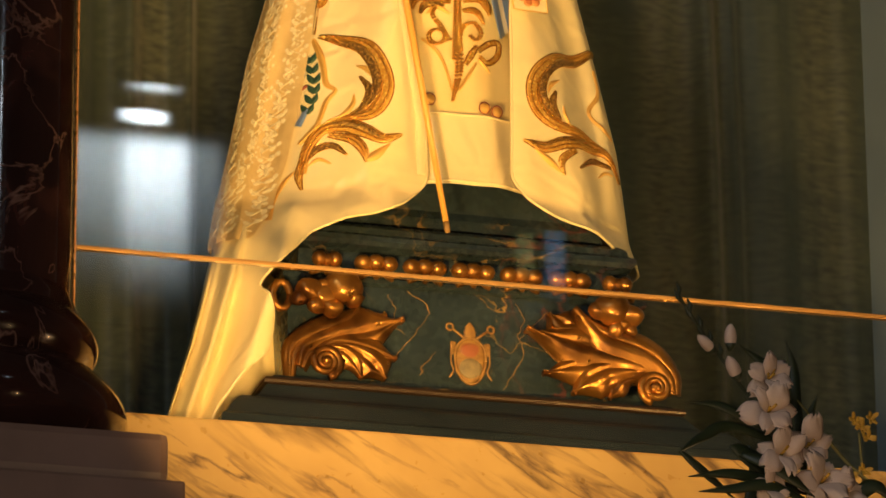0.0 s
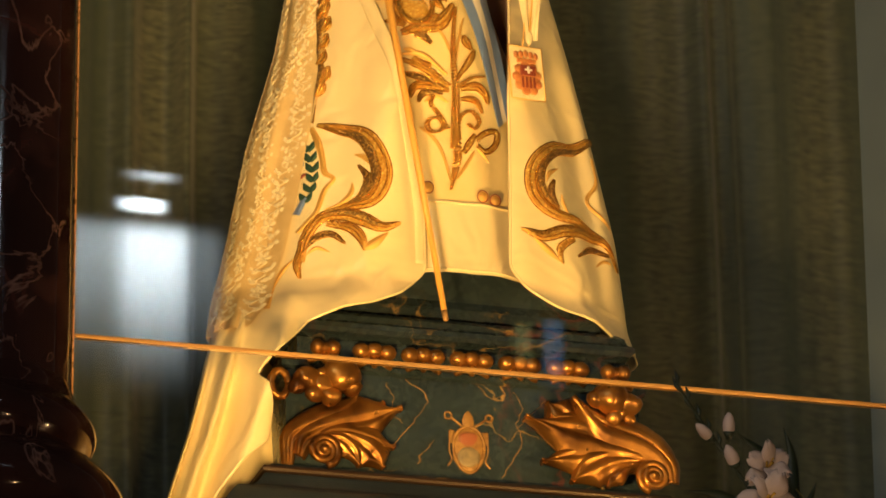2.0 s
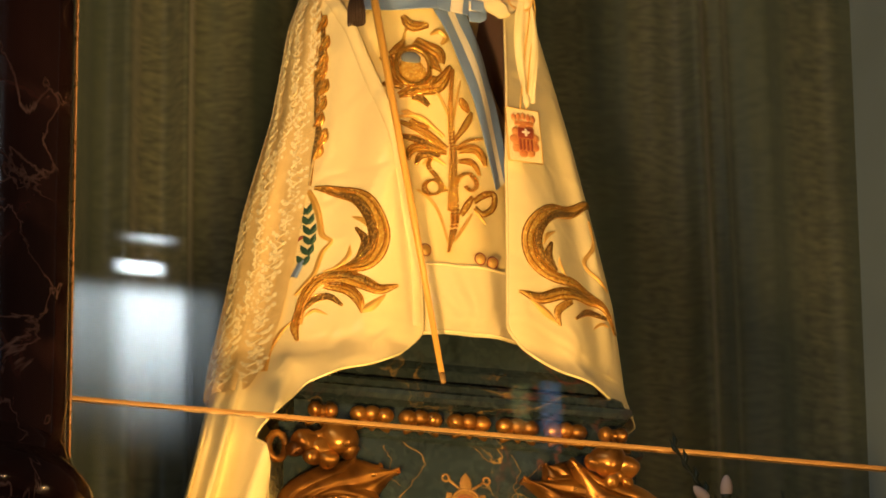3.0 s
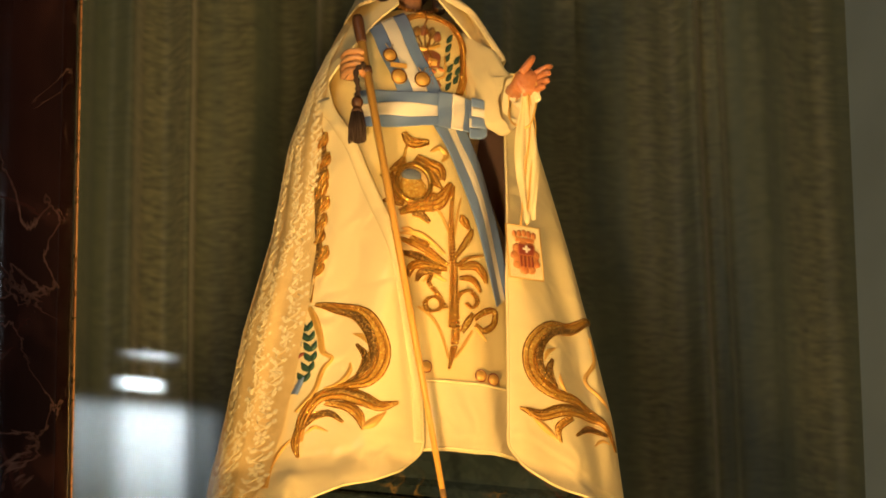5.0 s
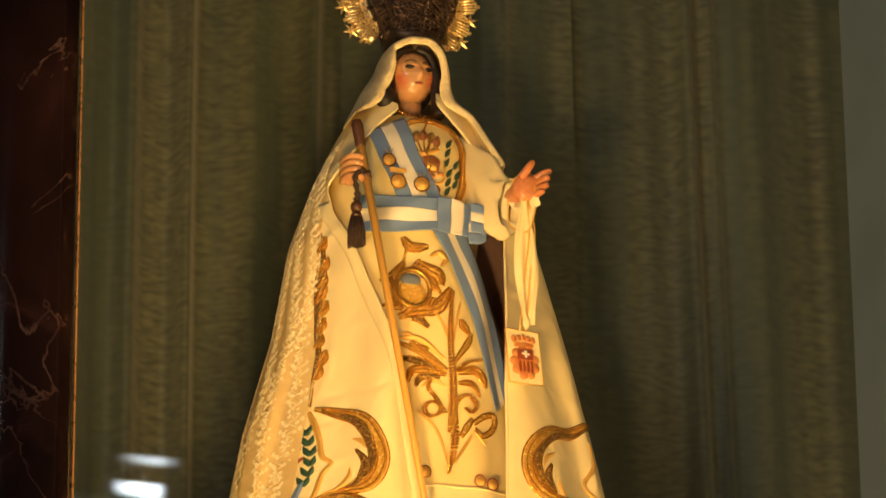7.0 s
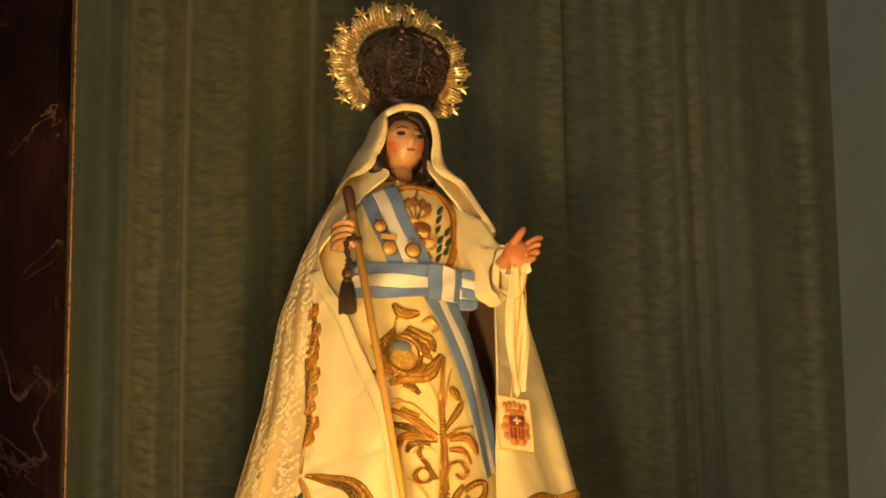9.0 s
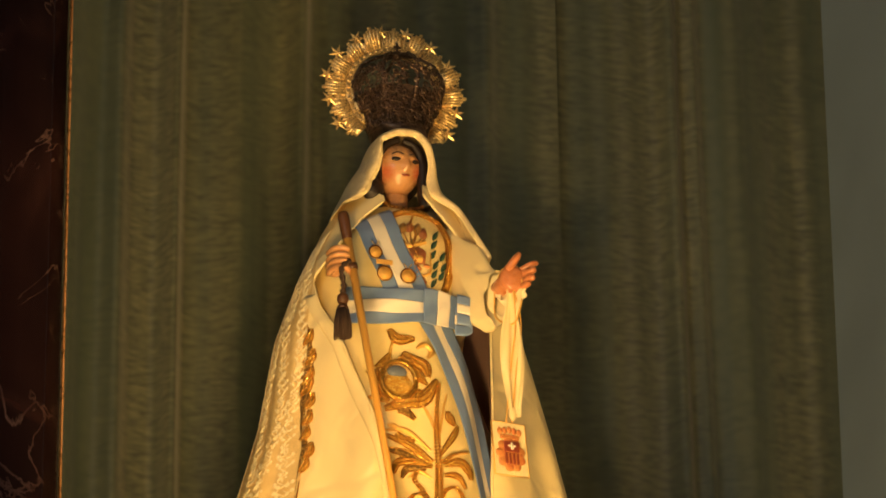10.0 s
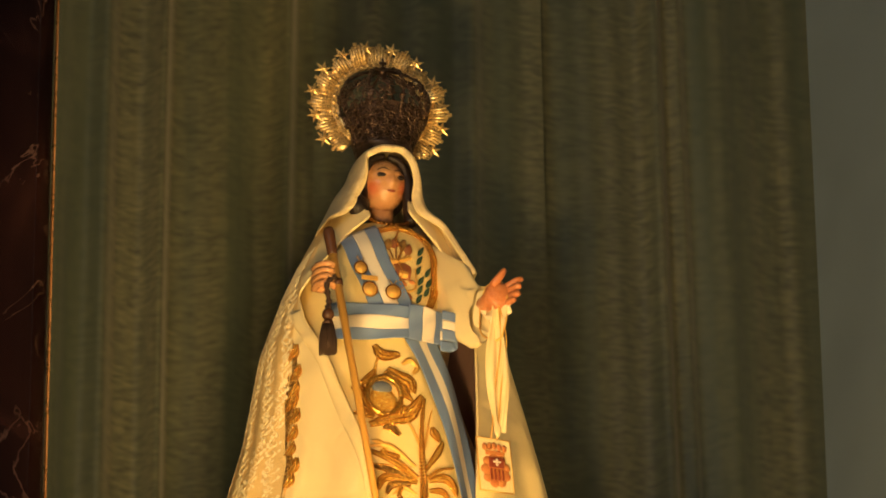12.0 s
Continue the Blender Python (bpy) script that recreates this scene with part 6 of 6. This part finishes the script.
rnd = random.Random(3)
for k in range(25):
    deg = -46 + 272 * k / 24
    a = radians(deg)
    out, across = Vector((math.cos(a), 0, math.sin(a))), Vector((-math.sin(a), 0, math.cos(a)))
    if k % 2 == 0:
        lean, far = Vector((0, rnd.uniform(-0.020, 0.010), 0)), rnd.uniform(0.142, 0.154)
        rays = part("ray_bundle", tube([H + out * 0.103, H + out * far + lean], [0.0056, 0.0040], 6), M_SILVER, halo, "bundle of straight gilt rays")
        for j in (-2, -1, 1, 2):
            part("ray", tube([H + out * 0.103 + across * 0.0058 * j, H + out * (far - 0.002 - 0.005 * abs(j)) + across * 0.0074 * j + lean], [0.0052, 0.0036], 6), M_SILVER, rays)
    else:
        s = part("star", star(H + out * (0.137 + 0.008 * rnd.random()), 0.0205), M_SILVER, halo, "six-pointed gilt star on a stem", False)
        part("stem", tube([H + out * 0.103, H + out * 0.134], 0.0018, 6), M_SILVER, s)
        for j in (-1, 1):
            part("leaf_curl", tube(spline([H + out * 0.106 + across * 0.004 * j, H + out * 0.116 + across * 0.012 * j, H + out * 0.124 + across * 0.007 * j], 4), 0.0026, 6), M_SILVER, s)

# ---- white flowers standing before the glass ----
def petal(root, tip, width, cup, owner, name="petal"):
    r, t = Vector(root), Vector(tip)
    d = t - r
    side = d.cross(Vector((0.2, -1, 0.1))).normalized()
    face = side.cross(d).normalized()

    def at(u, v):
        c = u * 2 - 1
        w = width * math.sin(math.pi * (0.10 + 0.84 * v) ** 1.25) ** 0.7
        ruffle = 0.22 * width * v * abs(c) * math.sin(11 * v + 4 * c + 60 * (r.x + t.z))
        return r + d * (v + 0.05 * math.sin(7 * c + 90 * t.x) * v * v) + side * w * c + face * (cup * (math.sin(math.pi * v) - 0.8 * c * c * v) + ruffle)
    ob = part(name, grid(at, 8, 10), M_PETAL, owner)
    th = ob.modifiers.new("thickness", "SOLIDIFY")
    th.thickness = 0.0012
    return ob


def blossom(centre, size, turn, owner, count=6):
    heart = part("flower", blob(centre, (size * 0.14, size * 0.14, size * 0.14), None, 2), M_STEM, owner, "open white lily-like blossom")
    c = Vector(centre)
    for k in range(count):
        a = turn + 2 * math.pi * k / count
        far = 0.78 + 0.30 * abs(math.sin(5.3 * k + 11 * turn))
        tip = c + size * far * Vector((math.cos(a), -0.55 + 0.45 * math.sin(k * 2.1 + turn * 3), 0.95 * math.sin(a)))
        petal(c, tip, size * (0.40 + 0.08 * math.sin(3 * k + turn)), size * 0.20, heart)
    for k in range(4):
        a = turn + k * 1.6
        part("stamen", tube([c, c + size * Vector((0.18 * math.cos(a), -0.45, 0.22 + 0.15 * math.sin(a)))], [0.0018, 0.0026], 5), M_STAMEN, heart)
    return heart


def blade(points, width, owner):
    line = spline(points, 8)
    n = len(line) - 1

    def at(u, v):
        k = round(v * n)
        d = Vector(line[min(n, k + 1)] - line[max(0, k - 1)]).normalized()
        side = d.cross(Vector((0, -1, 0.15))).normalized()
        c = u * 2 - 1
        return Vector(line[k]) + side * c * width * math.sin(math.pi * (0.12 + 0.86 * v)) + Vector((0, 0.004 * abs(c), 0))
    ob = part("leaf", grid(at, 4, n), M_LEAF, owner)
    th = ob.modifiers.new("thickness", "SOLIDIFY")
    th.thickness = 0.0012



BY = -1.2
NEAR = 0.8596


def bring_near(ob):
    """Sets a flower on the ledge well before the glass."""
    ob.location = Vector(EYE) + NEAR * (ob.location + Vector((0.022, 0, -0.014)) - Vector(EYE))
    ob.scale = (NEAR, NEAR, NEAR)


stems = (
    ([(0.46, BY, 3.58), (0.44, BY, 3.95), (0.306, BY, 4.180), (0.263, BY, 4.248), (0.211, BY, 4.316), (0.168, BY, 4.376), (0.131, BY, 4.427), (0.093, BY - 0.005, 4.474), (0.054, BY - 0.01, 4.530)], "tall stem of white gladiolus with open blossoms and closed buds"),
    ([(0.48, BY + 0.03, 3.58), (0.47, BY + 0.03, 3.95), (0.40, BY + 0.03, 4.14), (0.345, BY + 0.03, 4.20), (0.287, BY + 0.03, 4.277)], "shorter stem of white gladiolus half hidden by leaves"),
)
BLOSSOMS = (
    (((0.209, BY - 0.02, 4.386), 0.043, 0.7), ((0.203, BY - 0.03, 4.322), 0.049, 1.2), ((0.227, BY - 0.02, 4.250), 0.046, 1.75), ((0.208, BY - 0.01, 4.190), 0.034, 0.8)),
    (((0.284, BY + 0.01, 4.276), 0.049, 1.5), ((0.306, BY, 4.212), 0.050, 0.1), ((0.350, BY + 0.01, 4.196), 0.040, 0.5)))
LEAVES = (
    (([(0.30, BY + 0.02, 4.27), (0.156, BY + 0.01, 4.307), (0.097, BY, 4.282), (0.045, BY - 0.02, 4.243)], 0.011), ([(0.046, BY - 0.02, 4.246), (0.095, BY - 0.01, 4.213), (0.150, BY, 4.174)], 0.009),
     ([(0.30, BY + 0.02, 4.20), (0.221, BY, 4.207), (0.140, BY - 0.02, 4.212), (0.061, BY - 0.02, 4.201)], 0.012), ([(0.24, BY + 0.02, 4.30), (0.162, BY, 4.328), (0.121, BY, 4.341), (0.074, BY, 4.341)], 0.010),
     ([(0.27, BY + 0.03, 4.36), (0.242, BY + 0.02, 4.412), (0.210, BY + 0.02, 4.436), (0.174, BY + 0.02, 4.461)], 0.011), ([(0.164, BY, 4.256), (0.217, BY - 0.03, 4.227), (0.285, BY - 0.03, 4.178)], 0.014)),
    (([(0.30, BY + 0.05, 4.24), (0.291, BY + 0.06, 4.377), (0.288, BY + 0.06, 4.441), (0.274, BY + 0.06, 4.494)], 0.010), ([(0.34, BY + 0.05, 4.20), (0.312, BY + 0.06, 4.324), (0.330, BY + 0.06, 4.396)], 0.010),
     ([(0.26, BY + 0.03, 4.20), (0.180, BY + 0.02, 4.262), (0.150, BY + 0.02, 4.275)], 0.016), ([(0.30, BY, 4.17), (0.207, BY - 0.03, 4.193), (0.139, BY - 0.03, 4.182), (0.076, BY - 0.03, 4.172)], 0.011),
     ([(0.22, BY + 0.03, 4.18), (0.250, BY + 0.03, 4.31), (0.262, BY + 0.03, 4.36)], 0.020), ([(0.33, BY + 0.02, 4.15), (0.40, BY, 4.215), (0.44, BY, 4.19)], 0.014), ([(0.18, BY + 0.03, 4.15), (0.205, BY + 0.03, 4.24), (0.190, BY + 0.03, 4.282)], 0.016)))
for k, (pts, label) in enumerate(stems):
    spray = thing("gladiolus", pts[0], label, "flower", "white flowers before the glass")
    line = spline(pts, 8)
    part("stem", tube(line, [0.0055 - 0.0035 * i / len(line) for i in range(len(line))], 8), M_LEAF, spray)
    for c, size, turn in BLOSSOMS[k]:
        blossom(c, size, turn, spray)
    if k == 0:
        for root, tip, r in (((0.122, BY, 4.434), (0.084, BY - 0.02, 4.456), 0.010), ((0.149, BY, 4.440), (0.146, BY - 0.015, 4.484), 0.011), ((0.164, BY, 4.386), (0.138, BY - 0.02, 4.422), 0.012)):
            way_b = Vector(tip) - Vector(root)
            bud = part("bud", tube([Vector(root) + way_b * f for f in (0.15, 0.35, 0.6, 0.85, 1.0)], [r * 0.6, r * 0.95, r, r * 0.7, r * 0.2], 10), M_PETAL, spray, "closed white bud")
            part("calyx", tube([root, Vector(root) + way_b * 0.3], [0.004, r], 8), M_LEAF, bud)
        for j in range(9):
            q = Vector(line[-1 - 2 * j])
            part("tip_bud", tube([q, q + Vector((0.006 * (-1) ** j - 0.004, 0, 0.012)), q + Vector((0.007 * (-1) ** j - 0.010, 0, 0.026))], [0.003, 0.0048, 0.001], 6), M_LEAF, spray)
    else:
        part("side_twig", tube(spline([(0.42, BY + 0.02, 4.215), (0.373, BY + 0.02, 4.252), (0.338, BY + 0.02, 4.290), (0.312, BY + 0.02, 4.324), (0.277, BY + 0.02, 4.367)], 6), [0.004 - 0.0001 * i for i in range(25)], 6), M_STEM, spray)
    for pts2, w in LEAVES[k]:
        blade(pts2, w, spray)
    bring_near(spray)
filler = thing("filler_blossom", (0.47, BY + 0.03, 3.58), "dry twig with tiny yellow blossoms among the flowers", "flower", "white flowers before the glass")
part("stem", tube(spline([(0.47, BY + 0.03, 3.58), (0.43, BY + 0.03, 4.0), (0.40, BY + 0.03, 4.2), (0.392, BY + 0.03, 4.32)], 6), 0.0022, 6), M_STEM, filler)
rnd = random.Random(21)
for x, z in ((0.381, 4.339), (0.413, 4.344), (0.405, 4.309), (0.394, 4.324), (0.388, 4.331), (0.368, 4.238), (0.396, 4.249)):
    heart = part("tiny_blossom", blob((x, BY + 0.02, z), (0.004, 0.004, 0.004), None, 1), M_STAMEN, filler)
    for j in range(5):
        a = 1.2566 * j + rnd.random()
        petal((x, BY + 0.02, z), (x + 0.013 * math.cos(a), BY + 0.012, z + 0.013 * math.sin(a)), 0.004, 0.001, heart).data.materials[0] = M_STAMEN
bring_near(filler)
